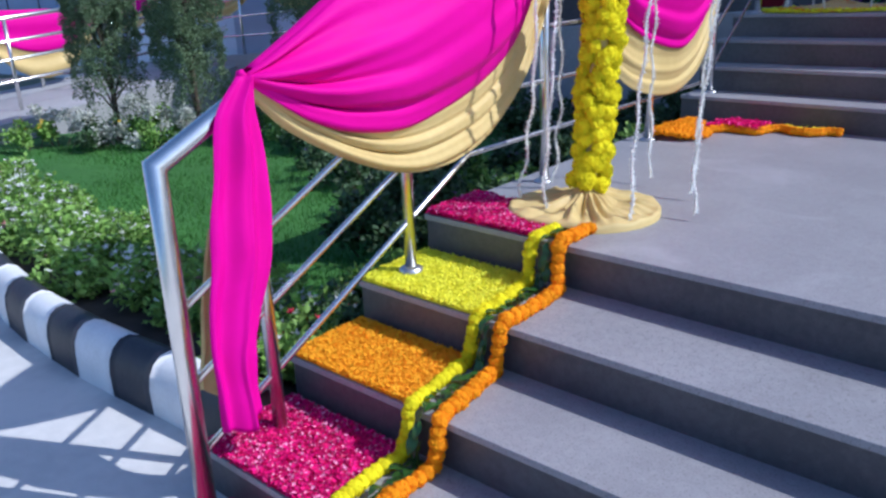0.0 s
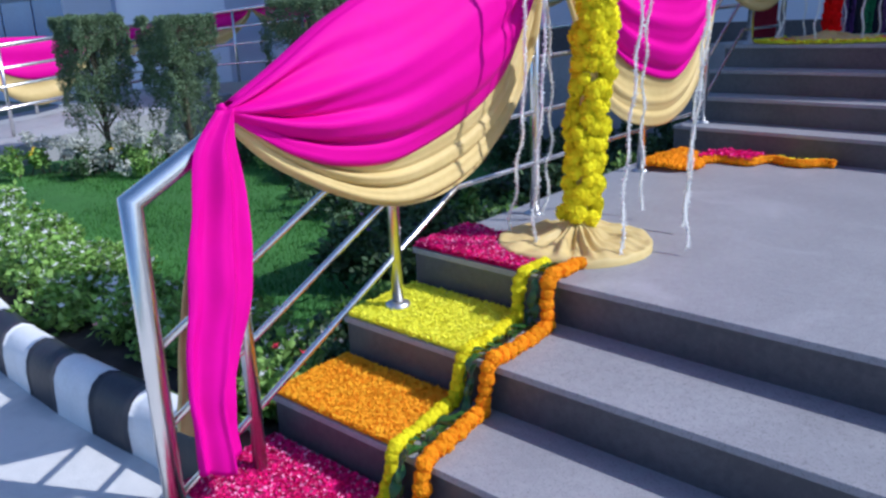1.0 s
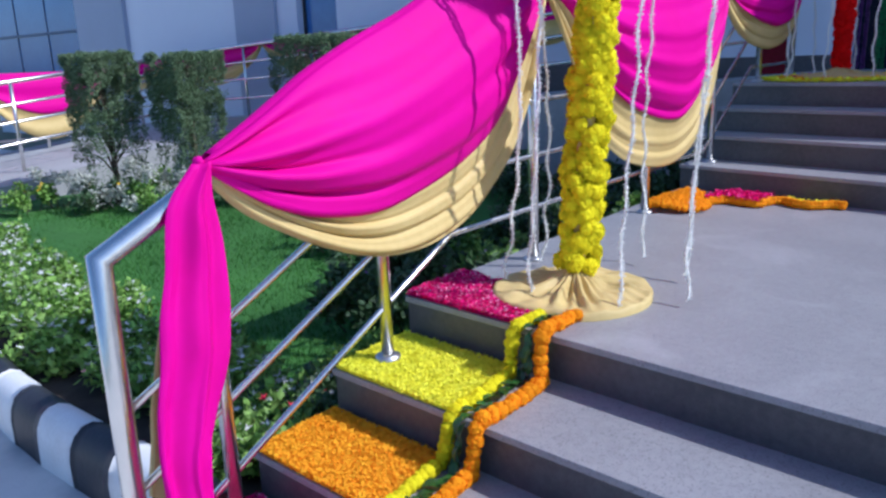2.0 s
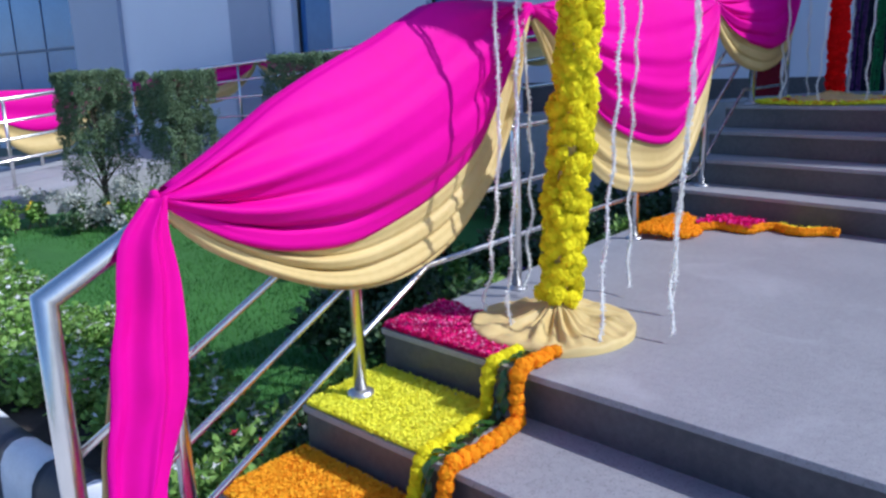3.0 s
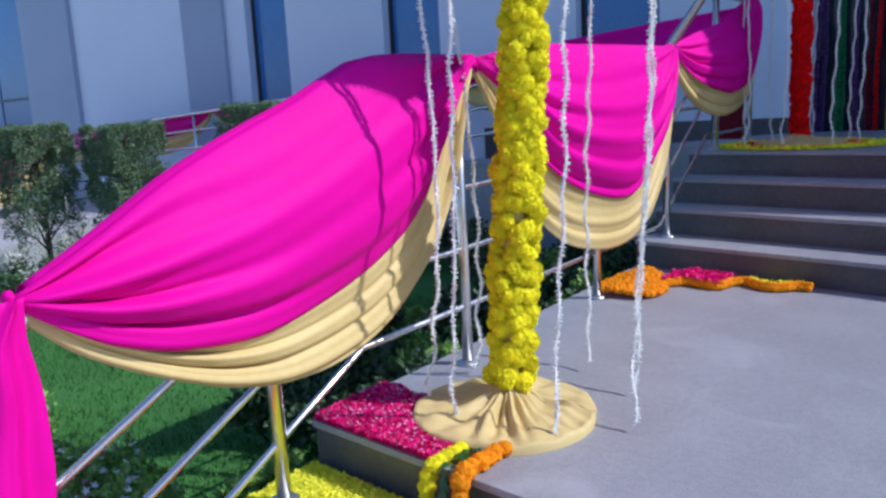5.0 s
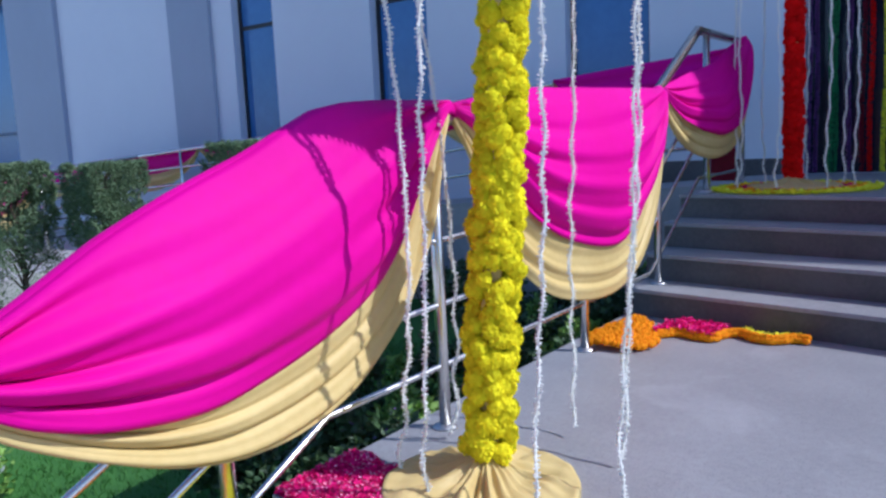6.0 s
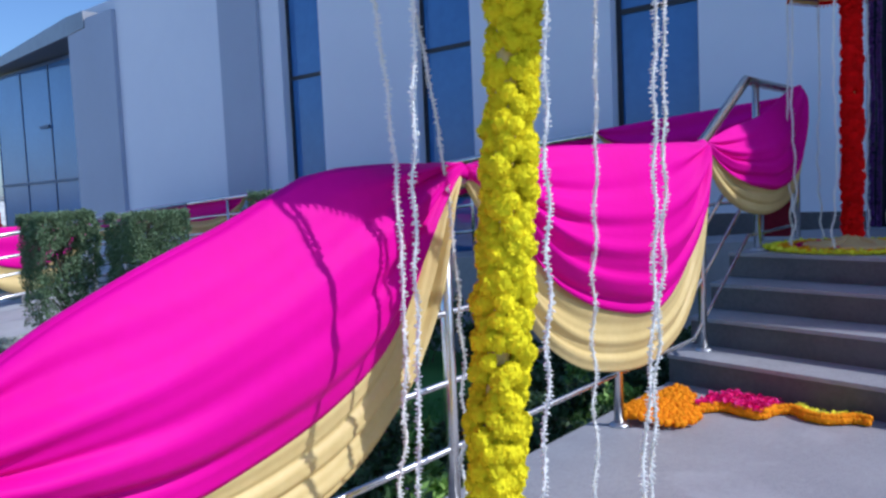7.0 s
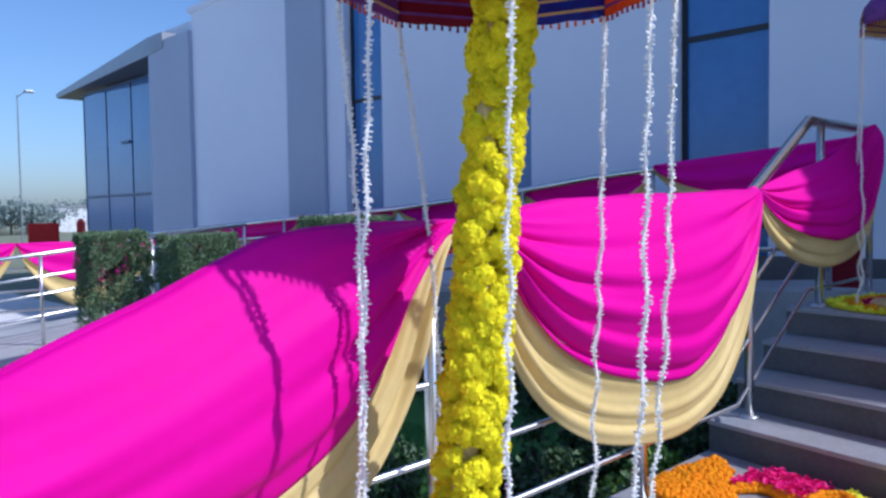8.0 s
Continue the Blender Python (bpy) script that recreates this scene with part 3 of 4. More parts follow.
def fence_rail(label, p0, p1, n, height, bars, group):
    f = thing("ramp_rail", label, "railing", group)
    p0, p1 = Vector(p0), Vector(p1)
    up = Vector((0, 0, 1))
    part("top_rail", tubed([p0 + up * height, p1 + up * height], 0.025, 10), STEEL, f, smooth=True)
    for b in bars:
        part("bar", tubed([p0 + up * b, p1 + up * b], 0.017, 8), STEEL, f, smooth=True)
    for i in range(n):
        p = p0.lerp(p1, (i + 0.02) / (n - 0.96))
        part("post", tubed([p, p + up * height], 0.021, 10), STEEL, f, smooth=True)
    return f


def ramp_top(x):
    """Height of the rail along the wall, which falls faster near the entrance."""
    return float(np.interp(x, (-11.0, -7.3, -4.75, -3.0, -2.2, -0.15), (0.86, 1.07, 1.195, 1.335, 1.425, 1.575)))


wall_rail = thing("ramp_rail", "stainless steel rail along the ramp by the wall", "railing", "ramp rails")
for drop, r in ((0.0, 0.025), (0.21, 0.017), (0.43, 0.017), (0.68, 0.017)):
    part("bar" if drop else "top_rail", tubed([(x, 4.68, ramp_top(x) - drop) for x in (-0.15, -2.2, -3.0, -4.75, -7.3, -11.0)], r, 10), STEEL, wall_rail, smooth=True)
for k in range(9):
    x = -0.3 - 1.33 * k
    part("post", tubed([(x, 4.68, ramp_z(x)), (x, 4.68, ramp_top(x))], 0.021, 10), STEEL, wall_rail, smooth=True)
fence_rail("stainless steel rail along the lower run of the ramp", (-7.7, -0.6, run_z(-0.6)), (-7.7, 4.55, run_z(4.55)), 5, 1.02, (0.33, 0.57, 0.77), "ramp rails")
fence_rail("stainless steel rail at the far side of the ramp", (-9.1, -2.8, -0.27), (-9.1, 4.4, -0.27), 6, 1.08, (0.25, 0.5, 0.78), "ramp rails")


def far_swag(p0, p1, deep, label, seed):
    """Cloth swag between two points of a ramp rail, magenta over gold."""
    g = thing("cloth_swag", label, "drapery", "swags on the ramp rails")
    p0, p1 = Vector(p0), Vector(p1)
    out = Vector((0, 0, 1)).cross(p1 - p0).normalized()
    for nm, material, d0, d1, off in (("magenta_cloth", PINK, 0.0, 0.62, 0.035), ("gold_cloth", GOLD, 0.55, 1.0, 0.028)):
        nu, nv = 30, 16
        verts, faces = [], []
        for i in range(nu):
            u = i / (nu - 1)
            sag = math.sin(math.pi * u) ** 0.7
            for j in range(nv):
                v = d0 + (d1 - d0) * j / (nv - 1)
                ph = 9 * v * 2 + seed + math.sin(4 * u)
                p = p0.lerp(p1, u) - Vector((0, 0, 1)) * (deep * v * sag - 0.03 * (1 - v)) + out * (off + 0.05 * sag * math.sin(math.pi * min(1, v * 0.8)) + 0.018 * math.sin(ph) * (0.4 + v))
                verts.append(p)
        for i in range(nu - 1):
            for j in range(nv - 1):
                k = i * nv + j
                faces.append((k, k + nv, k + nv + 1, k + 1))
        ob = raw_part(nm, verts, faces, material, g, True)
        so = ob.modifiers.new("thickness", "SOLIDIFY")
        so.thickness = 0.003


RX = [-0.12, -1.6, -3.0, -4.75, -6.6, -8.8, -10.9]
for k in range(6):
    a, b = (RX[k + 1], 4.68, ramp_top(RX[k + 1])), (RX[k], 4.68, ramp_top(RX[k]))
    if k == 0:  # hangs over the near side of the rail by the entrance
        a, b = b, a
    far_swag(a, b, 0.42 if k == 0 else 0.48, "magenta and gold cloth swag on the ramp rail by the wall", k)
for k in range(4):
    far_swag((-9.1, -3.3 + 1.8 * k + 1.8, 0.81), (-9.1, -3.3 + 1.8 * k, 0.81), 0.86, "magenta and gold cloth swag on the far ramp rail", k + 7)


# ---- flowers ----
def marigold_mesh(name, r, material, petals=90):
    """A ruffled flower head: a ball with many short frilled petal tips."""
    rng = random.Random(5)
    bm = bmesh.new()
    bmesh.ops.create_icosphere(bm, subdivisions=2, radius=r * 0.93)
    for v in bm.verts:
        d = v.co.normalized()
        v.co *= 1.0 + 0.12 * noise.noise(d * 3.3) + rng.uniform(-0.05, 0.05)
    for i in range(petals):
        z = 1 - 2 * (i + 0.5) / petals
        a = i * 2.39996 + rng.uniform(-0.2, 0.2)
        d = Vector((math.cos(a) * math.sqrt(1 - z * z), math.sin(a) * math.sqrt(1 - z * z), z))
        t = d.orthogonal().normalized()
        t.rotate(Matrix.Rotation(rng.uniform(0, 6.28), 3, d))
        b = d.cross(t)
        w, h = r * 0.20, r * (rng.uniform(1.0, 1.16) if r > 0.027 else rng.uniform(0.96, 1.05))
        q = [bm.verts.new(p) for p in (d * r * 0.86 - t * w * 0.8, d * r * 0.86 + t * w * 0.8, d * h + t * w + b * w * 0.9, d * h * 0.97 - t * w + b * w * 0.9)]
        bm.faces.new(q)
    return mesh_of(name, bm, material)


def put(name, me, parent, loc, rng, scale=1.0, squash=1.0):
    ob = new(name, me)
    ob.parent = parent
    ob.matrix_basis = Matrix.LocRotScale(loc, Euler((rng.uniform(0, 6.3), rng.uniform(0, 6.3), rng.uniform(0, 6.3))), (scale, scale, scale * squash))
    return ob


M_YEL, M_ORA, M_RED = marigold_mesh("yellow_head", 0.0285, YELLOW), marigold_mesh("orange_head", 0.026, ORANGE), marigold_mesh("red_head", 0.028, RED)
M_YEL_S = marigold_mesh("small_yellow_head", 0.0235, YELLOW)


def jasmine(name, top, bottom, parent, seed, drift=(0, 0), bow=0.0):
    """A string of jasmine buds that hangs in a slightly wavy line."""
    rng = random.Random(seed)
    top, bottom = Vector(top), Vector(bottom)
    n = int((top - bottom).length / 0.0095)
    verts, faces, line = [], [], []
    for i in range(n + 1):
        u = i / n
        p = top.lerp(bottom, u) + Vector((*drift, 0)) * u ** 6 + Vector((bow * math.sin(math.pi * u), 0, 0))  # the end trails on the floor
        slack = min(1, 3 * u) * (0.6 + 1.1 * u * u)
        p += Vector((0.008 * math.sin(9 * u + seed) + 0.005 * math.sin(47 * u + 2 * seed), 0.008 * math.cos(8 * u + 1.3 * seed) + 0.005 * math.cos(53 * u + seed), 0)) * slack
        line.append(p)
        for j in range(3):
            a = i * 1.9 + j * 2.1 + rng.uniform(-0.4, 0.4)
            d = Vector((math.cos(a), math.sin(a), rng.uniform(-0.7, 0.5))).normalized()
            s1, s2 = d.orthogonal().normalized(), d.cross(d.orthogonal().normalized())
            ln, w = rng.uniform(0.008, 0.0155), 0.0032
            k = len(verts)
            verts += [p, p + d * ln * 0.55 + s1 * w, p + d * ln * 0.55 + s2 * w, p + d * ln * 0.55 - s1 * w, p + d * ln * 0.55 - s2 * w, p + d * ln]
            faces += [(k, k + 2, k + 1), (k, k + 3, k + 2), (k, k + 4, k + 3), (k, k + 1, k + 4), (k + 5, k + 1, k + 2), (k + 5, k + 2, k + 3), (k + 5, k + 3, k + 4), (k + 5, k + 4, k + 1)]
    ob = raw_part(name, verts, faces, JASMINE, parent)
    part("thread", tubed(line[::2] + [line[-1]], 0.0034, 6), JASMINE, ob)
    return ob


def umbrella(label, base, top, head, panels, bottoms, phi, r_rim, rows, per, seed, spread, drifts={}, bows={}):
    """A standing parasol: cloth-covered foot, flower-wound pole, eight-sided canopy, jasmine strings."""
    rng = random.Random(seed)
    g = thing("decorated_umbrella", label, "umbrella", "decorated umbrellas")
    base, top = Vector(base), Vector(top)
    part("pole", tubed([base, top + Vector((0, 0, 0.28))], 0.03, 14), GOLD, g, smooth=True)
    # gathered cloth over the round foot
    n, m, foot_r = 200, 26, 0.28
    fc = base + Vector((0.022, -0.07, 0))
    verts, faces = [], []
    for i in range(n):
        a = 2 * math.pi * i / n
        for j in range(m):
            v = j / (m - 1)
            c = base.lerp(fc, v)
            rr = 0.035 + (foot_r - 0.035) * min(1, v * 1.12)
            z = 0.032 + 0.05 * (1 - v) ** 4
            twist = a + 0.35 * v * math.sin(2 * a + 1)
            bunch = max(0.15, noise.noise((1.6 * math.cos(a), 1.6 * math.sin(a), seed)) + 0.55)
            fold = 1 - 2 * abs(math.sin(8 * twist + 1.6 * math.sin(2 * twist))) + 0.6 * math.sin(23 * twist + seed + 4 * v)
            z += 0.020 * bunch * fold * max(0, 1 - v * 1.1) ** 0.7 * min(1, 4 * v)
            z += 0.012 * noise.noise((4.5 * v * math.cos(a), 4.5 * v * math.sin(a), seed + 3.0)) * min(1, 6 * (1 - v))
            if v > 0.88:
                z = 0.034 * (1 - (v - 0.88) / 0.12) + 0.001
            verts.append((c.x + rr * math.cos(a), c.y + rr * math.sin(a), base.z + z))
    for i in range(n):
        for j in range(m - 1):
            k, q = i * m + j, ((i + 1) % n) * m + j
            faces.append((k, q, q + 1, k + 1))
    raw_part("foot_cloth", verts, faces, GOLD, g, True)["label"] = "pale gold cloth gathered over the round foot"
    # flower heads wound round the pole in slanting rows
    for i in range(rows):
        u = i / rows
        zc = 0.10 + u * (top.z - base.z - 0.02)
        c = base.lerp(top, zc / (top.z - base.z))
        c.z = base.z + zc
        swell = spread * (1 + 0.32 * math.exp(-((u - 0.20) / 0.035) ** 2) + 0.07 * math.sin(11 * u + seed) + 0.05 * math.sin(23 * u))
        for j in range(per):
            a = 2.39996 * (i * per + j) + rng.uniform(-0.35, 0.35)
            rr = swell * rng.uniform(0.86, 1.16)
            put("flower", head, g, c + Vector((rr * math.cos(a), rr * math.sin(a), rng.uniform(-0.016, 0.016))), rng, rng.uniform(0.82, 1.2), 0.9)
    # canopy
    rim = [Vector((top.x + r_rim * math.cos(phi + k * math.pi / 4), top.y + r_rim * math.sin(phi + k * math.pi / 4), top.z + 0.10)) for k in range(8)]
    apex = top + Vector((0, 0, 0.34))
    for k in range(8):
        a, b = rim[k], rim[(k + 1) % 8]
        bm = bmesh.new()
        grid = []
        for i in range(7):
            u = i / 6
            row = []
            for j in range(7):
                v = j / 6
                p = a.lerp(b, u)
                q = apex.lerp(p, v)
                q.z += 0.055 * math.sin(math.pi * v) - 0.03 * math.sin(math.pi * u) * v * (1 - v)
                row.append(bm.verts.new(q))
            p = a.lerp(b, u)
            row.append(bm.verts.new(p - Vector((0, 0, 0.05))))
            row.append(bm.verts.new(p - Vector((0, 0, 0.09 + 0.004 * (i % 2)))))
            grid.append(row)
        for i in range(6):
            for j in range(8):
                if j == 0:
                    bm.faces.new((grid[i][0], grid[i][1], grid[i + 1][1])) if i < 6 else None
                else:
                    bm.faces.new((grid[i][j], grid[i][j + 1], grid[i + 1][j + 1], grid[i + 1][j]))
        pn = part("panel", bm, panels[k % len(panels)], g, smooth=True)
        so = pn.modifiers.new("thickness", "SOLIDIFY")
        so.thickness = 0.003
        trim = bmesh.new()
        for i in range(13):
            p = a.lerp(b, (i + 0.5) / 13) - Vector((0, 0, 0.09))
            tube(trim, [p, p - Vector((0, 0, rng.uniform(0.012, 0.02)))], [0.003, 0.0045], 5)
        part("fringe", trim, CRIMSON if k % 2 else ORANGE_C, pn)
        stripe = bmesh.new()
        o = (a + b) / 2 - top
        o.z = 0
        o = o.normalized() * 0.004
        for z in (-0.035, -0.07):
            for sgn in (1, -1):
                vs = [stripe.verts.new(p + o * sgn + Vector((0, 0, z + dz))) for p, dz in ((a, 0), (b, 0), (b, 0.008), (a, 0.008))]
                stripe.faces.new(vs)
        part("trim_band", stripe, PURPLE if k % 2 else GOLD, pn)
        part("rib", tubed([top + Vector((0, 0, 0.27)), a - Vector((0, 0, 0.01))], 0.004, 6), STEEL, g)
    for k, b in bottoms.items():
        jasmine("jasmine_string", rim[k] - Vector((0, 0, 0.09)), b, g, seed + k, drifts.get(k, (0, 0)), bows.get(k, 0.0))
    return g


umbrella("embroidered umbrella, yellow marigold pole and hanging white jasmine strings", (0.362, 0.41, 0), (0.385, 0.60, 1.655), M_YEL, (PURPLE, ORANGE_C, BLUE, CRIMSON),
         {6: (0.30, 0.20, 0.03), 7: (0.56, 0.37, 0.03), 0: (0.69, 0.64, 0.03), 1: (0.62, 0.86, 0.03), 2: (0.33, 1.02, 0.04), 4: (0.09, 0.64, 0.02), 5: (0.15, 0.28, 0.04)}, -0.03, 0.395, 58, 6, 3, 0.051, {0: (0.09, -0.23), 1: (0.045, -0.19), 2: (0.09, -0.18), 7: (0.057, -0.128)}, {4: 0.07, 5: 0.075})
umbrella("embroidered umbrella, red flower pole and hanging white jasmine strings", (0.462, 3.95, 0.6), (0.462, 3.95, 2.10), M_RED, (CRIMSON, PURPLE, RED, GOLD),
         {k: (0.462 + 0.36 * math.cos(-0.03 + k * math.pi / 4), 3.95 + 0.36 * math.sin(-0.03 + k * math.pi / 4), 0.63) for k in range(8)}, -0.03, 0.36, 54, 7, 9, 0.035)

# flower ring on the upper landing
ring = thing("flower_ring", "round flower carpet of yellow and orange petals under the red umbrella", "flower carpet")


def petals(name, pick, n, size, material, parent, seed, z0, thick, flat=0.5):
    """n small curled petals strewn where pick(rng) puts them."""
    rng = random.Random(seed)
    verts, faces = [], []
    for _ in range(n):
        q = pick(rng)
        if q is None:
            continue
        x, y = q
        p = Vector((x, y, z0 + rng.uniform(0.1, 1) * thick))
        e = Euler((rng.gauss(0, flat), rng.gauss(0, flat), rng.uniform(0, 6.28)))
        s1 = size * rng.uniform(0.7, 1.25)
        k = len(verts)
        for a, b, c in ((-0.5, 0, 0.0), (-0.15, 0.32, 0.10), (0.35, 0.28, 0.14), (0.5, 0, 0.06), (0.35, -0.28, 0.14), (-0.15, -0.32, 0.10), (0.1, 0, -0.04)):
            w = Vector((a * s1, b * s1, c * s1))
            w.rotate(e)
            verts.append(p + w)
        faces += [(k + 6, k + i, k + (i + 1) % 6) for i in range(6)]
    ob = raw_part(name, verts, faces, material, parent)
    ob["kind"] = "stuff"
    return ob


def annulus(cx, cy, r0, r1):
    def pick(rng):
        r, a = math.sqrt(rng.uniform(r0 * r0, r1 * r1)), rng.uniform(0, 6.283)
        return cx + r * math.cos(a), cy + r * math.sin(a)
    return pick


for nm, r0, r1, material, n in (("yellow_petals", 0.41, 0.50, YELLOW_P, 900), ("orange_petals", 0.33, 0.41, ORANGE_P, 700), ("rose_petals", 0.24, 0.33, ROSE_P, 500)):
    bm = bmesh.new()
    for a in range(48):
        q = []
        for r, da in ((r0, 0), (r1, 0), (r1, 1), (r0, 1)):
            t = 2 * math.pi * (a + da) / 48
            q.append(bm.verts.new((0.47 + r * math.cos(t), 3.95 + r * math.sin(t), 0.606)))
        bm.faces.new(q)
    part(nm.replace("petals", "bed"), bm, material, ring)
    petals(nm, annulus(0.47, 3.95, r0, r1), n, 0.03, material, ring, 3, 0.603, 0.02)

# ---- petal beds on the steps ----
def edge_y(x, y, k=SKEW_LO):
    return y - k * (x - LEFT)


def front(k, x):
    """The front edge, at x, of the landing (0) or of a step below it."""
    return edge_y(x, *EDGES[k])


def bed(label, k, z, x1, material, size, n, seed, pale=None, mask=None, flat=0.55, col="petals"):
    g = thing("petal_bed", label, "flower petals", "petal beds on the steps")

    def depth(x):
        return front(k - 1, x) - front(k, x) if k else 0.38

    def pick(rng):
        for _ in range(20):
            x, v = rng.uniform(LEFT + 0.004, x1), rng.random()
            y = front(k, x) + 0.004 + v * (depth(x) - 0.012)
            wob = 0.012 * math.sin(23 * x) + 0.01 * math.sin(51 * x)
            if mask is None or mask(x, y + wob):
                return x, y
        return None
    # matted under-layer
    nx, ny = 26, 16
    verts, faces, keep = [], [], []
    for j in range(ny):
        for i in range(nx):
            x = LEFT + 0.006 + (x1 - LEFT - 0.012) * i / (nx - 1)
            y = front(k, x) + 0.008 + (depth(x) - 0.018) * j / (ny - 1)
            verts.append((x, y, z + (0.002 if i in (0, nx - 1) or j in (0, ny - 1) else 0.012 + 0.005 * noise.noise((x * 30, y * 30, seed)))))
            keep.append(mask is None or mask(x, y))
    for j in range(ny - 1):
        for i in range(nx - 1):
            f = (j * nx + i, j * nx + i + 1, (j + 1) * nx + i + 1, (j + 1) * nx + i)
            if all(keep[q] for q in f):
                faces.append(f)
    raw_part("bed_layer", verts, faces, material, g)
    petals(col, pick, n, size, material, g, seed, z + 0.004, 0.017, flat)
    if pale:
        petals("pale_petals", pick, n // 9, size * 0.7, pale, g, seed + 50, z + 0.012, 0.012, flat)
    return g


bed("yellow chrysanthemum petals heaped on a stone step", 1, -0.15, 0.40, YELLOW_P, 0.0115, 16000, 11, flat=0.5)
bed("orange marigold petals heaped on a stone step", 2, -0.30, 0.40, ORANGE_P, 0.0115, 16000, 12, flat=0.5)
bed("magenta rose petals heaped on the lowest step", 3, -0.45, 0.40, ROSE_P, 0.0165, 9000, 13, ROSE_PALE)
bed("magenta rose petals heaped at the landing corner", 0, 0.0, 0.40, ROSE_P, 0.0165, 7500, 14, ROSE_PALE, mask=lambda x, y: y < 0.36 - 0.1 * (x + 0.12) and math.hypot(x - 0.37, y - 0.37) > 0.27)
foot_bed = thing("petal_heap", "magenta rose petals strewn at the handrail foot", "flower petals")
petals("petals", annulus(0.06, -1.18, 0.0, 0.13), 500, 0.026, ROSE_P, foot_bed, 15, GROUND_Z, 0.02)


# ---- garlands down the steps ----
def stair_line(x, y_top, y_end):
    """The broken line over treads and risers at a given x."""
    pts = [(x, y_top, 0.0), (x, front(0, x) - 0.02, 0.0)]
    for k in range(3):
        y = front(k, x) - (0.02 if k == 0 else 0)
        pts += [(x, y - 0.012, -RISE * k - 0.03), (x, y - 0.03, -RISE * (k + 1)), (x, front(k + 1, x), -RISE * (k + 1))]
    pts += [(x, front(3, x) - 0.015, -RISE * 3 - 0.03), (x, front(3, x) - 0.03, GROUND_Z), (x, y_end, GROUND_Z)]
    return pts


def along(pts, step):
    p = [Vector(q) for q in pts]
    out, carry = [], 0.0
    for a, b in zip(p, p[1:]):
        ln = (b - a).length
        d = carry
        while d < ln:
            out.append(a.lerp(b, d / ln))
            d += step
        carry = d - ln
    return out


def stair_garland(label, x, y_top, head, r, step, seed):
    g = thing("flower_garland", label, "garland", "garlands down the steps")
    rng = random.Random(seed)
    for i, p in enumerate(along(stair_line(x, y_top, -1.28), step)):
        wob = 0.012 * math.sin(i * 0.33 + seed)
        put("flower", head, g, p + Vector((wob + rng.uniform(-0.003, 0.003), -0.35 * r, r * 0.85)), rng, rng.uniform(0.9, 1.12), 0.9)
    return g


stair_garland("garland of small yellow marigolds laid down the steps", 0.415, 0.06, M_YEL_S, 0.0205, 0.029, 21)
stair_garland("garland of orange marigolds laid down the steps", 0.525, 0.12, M_ORA, 0.0235, 0.034, 22)


def leaf_mesh(name, length, width, material):
    n = 6
    verts, faces = [], []
    for i in range(n + 1):
        u = i / n
        w = width * math.sin(math.pi * u ** 0.8) * 0.5
        z = 0.12 * length * math.sin(math.pi * u)
        verts += [(u * length, -w, z + w * 0.35), (u * length, 0, z), (u * length, w, z + w * 0.35)]
    for i in range(n):
        k = i * 3
        faces += [(k, k + 3, k + 4, k + 1), (k + 1, k + 4, k + 5, k + 2)]
    me = bpy.data.meshes.new(name)
    me.from_pydata(verts, [], faces)
    me.materials.append(material)
    me.shade_smooth()
    return me


LEAF_ME = leaf_mesh("long_leaf", 0.06, 0.028, LEAF)
leaves = thing("leaf_garland", "strip of dark green leaves laid between the two garlands", "garland", "garlands down the steps")
rng = random.Random(31)
line = along(stair_line(0.47, 0.10, -1.25), 0.016)
for i, p in enumerate(line[:-1]):
    d = (line[i + 1] - p).normalized()
    steep = abs(d.z) > 0.5
    ob = new("leaf", LEAF_ME)
    ob.parent = leaves
    turn = rng.uniform(-0.9, 0.9)
    if steep:
        rot = Matrix.Rotation(-math.pi / 2, 4, "Z") @ Matrix.Rotation(math.radians(rng.uniform(55, 85)), 4, "Y") @ Matrix.Rotation(turn, 4, "X")
        off = Vector((rng.uniform(-0.016, 0.016), -0.006 - rng.uniform(0, 0.02), 0.03))
    else:
        rot = Matrix.Rotation(-math.pi / 2 + turn, 4, "Z") @ Matrix.Rotation(rng.uniform(-0.25, 0.1), 4, "Y")
        off = Vector((rng.uniform(-0.016, 0.016), 0.02, 0.004 + rng.uniform(0, 0.01)))
    ob.matrix_basis = Matrix.Translation(p + off) @ rot @ Matrix.Scale(rng.uniform(0.8, 1.15), 4)

# ---- flower ornament before the upper steps ----
orn = thing("flower_ornament", "paisley shaped floor ornament of orange marigolds with rose petals", "flower carpet")
rng = random.Random(41)
M_ORA_S = marigold_mesh("small_orange_head", 0.017, ORANGE, 30)
outline = [(-0.09, 2.02), (0.02, 1.86), (0.16, 1.84), (0.27, 1.94), (0.26, 2.10), (0.20, 2.22), (0.08, 2.38), (-0.02, 2.47), (-0.05, 2.3)]


def inside(x, y, poly):
    c = False
    for (xa, ya), (xb, yb) in zip(poly, poly[1:] + poly[:1]):
        if (ya > y) != (yb > y) and x < (xb - xa) * (y - ya) / (yb - ya) + xa:
            c = not c
    return c


ys = np.arange(1.82, 2.50, 0.022)
for j, y in enumerate(ys):
    for x in np.arange(-0.12 + 0.0115 * (j % 2), 0.30, 0.023):
        if inside(x, y, outline):
            put("flower", M_ORA_S, orn, Vector((x + rng.uniform(-0.009, 0.009), y + rng.uniform(-0.009, 0.009), 0.016 + 0.026 * min(1.0, 6 * min(abs(x + 0.1), abs(x - 0.28))) + rng.uniform(-0.002, 0.002))), rng, rng.uniform(0.9, 1.1), 0.85)
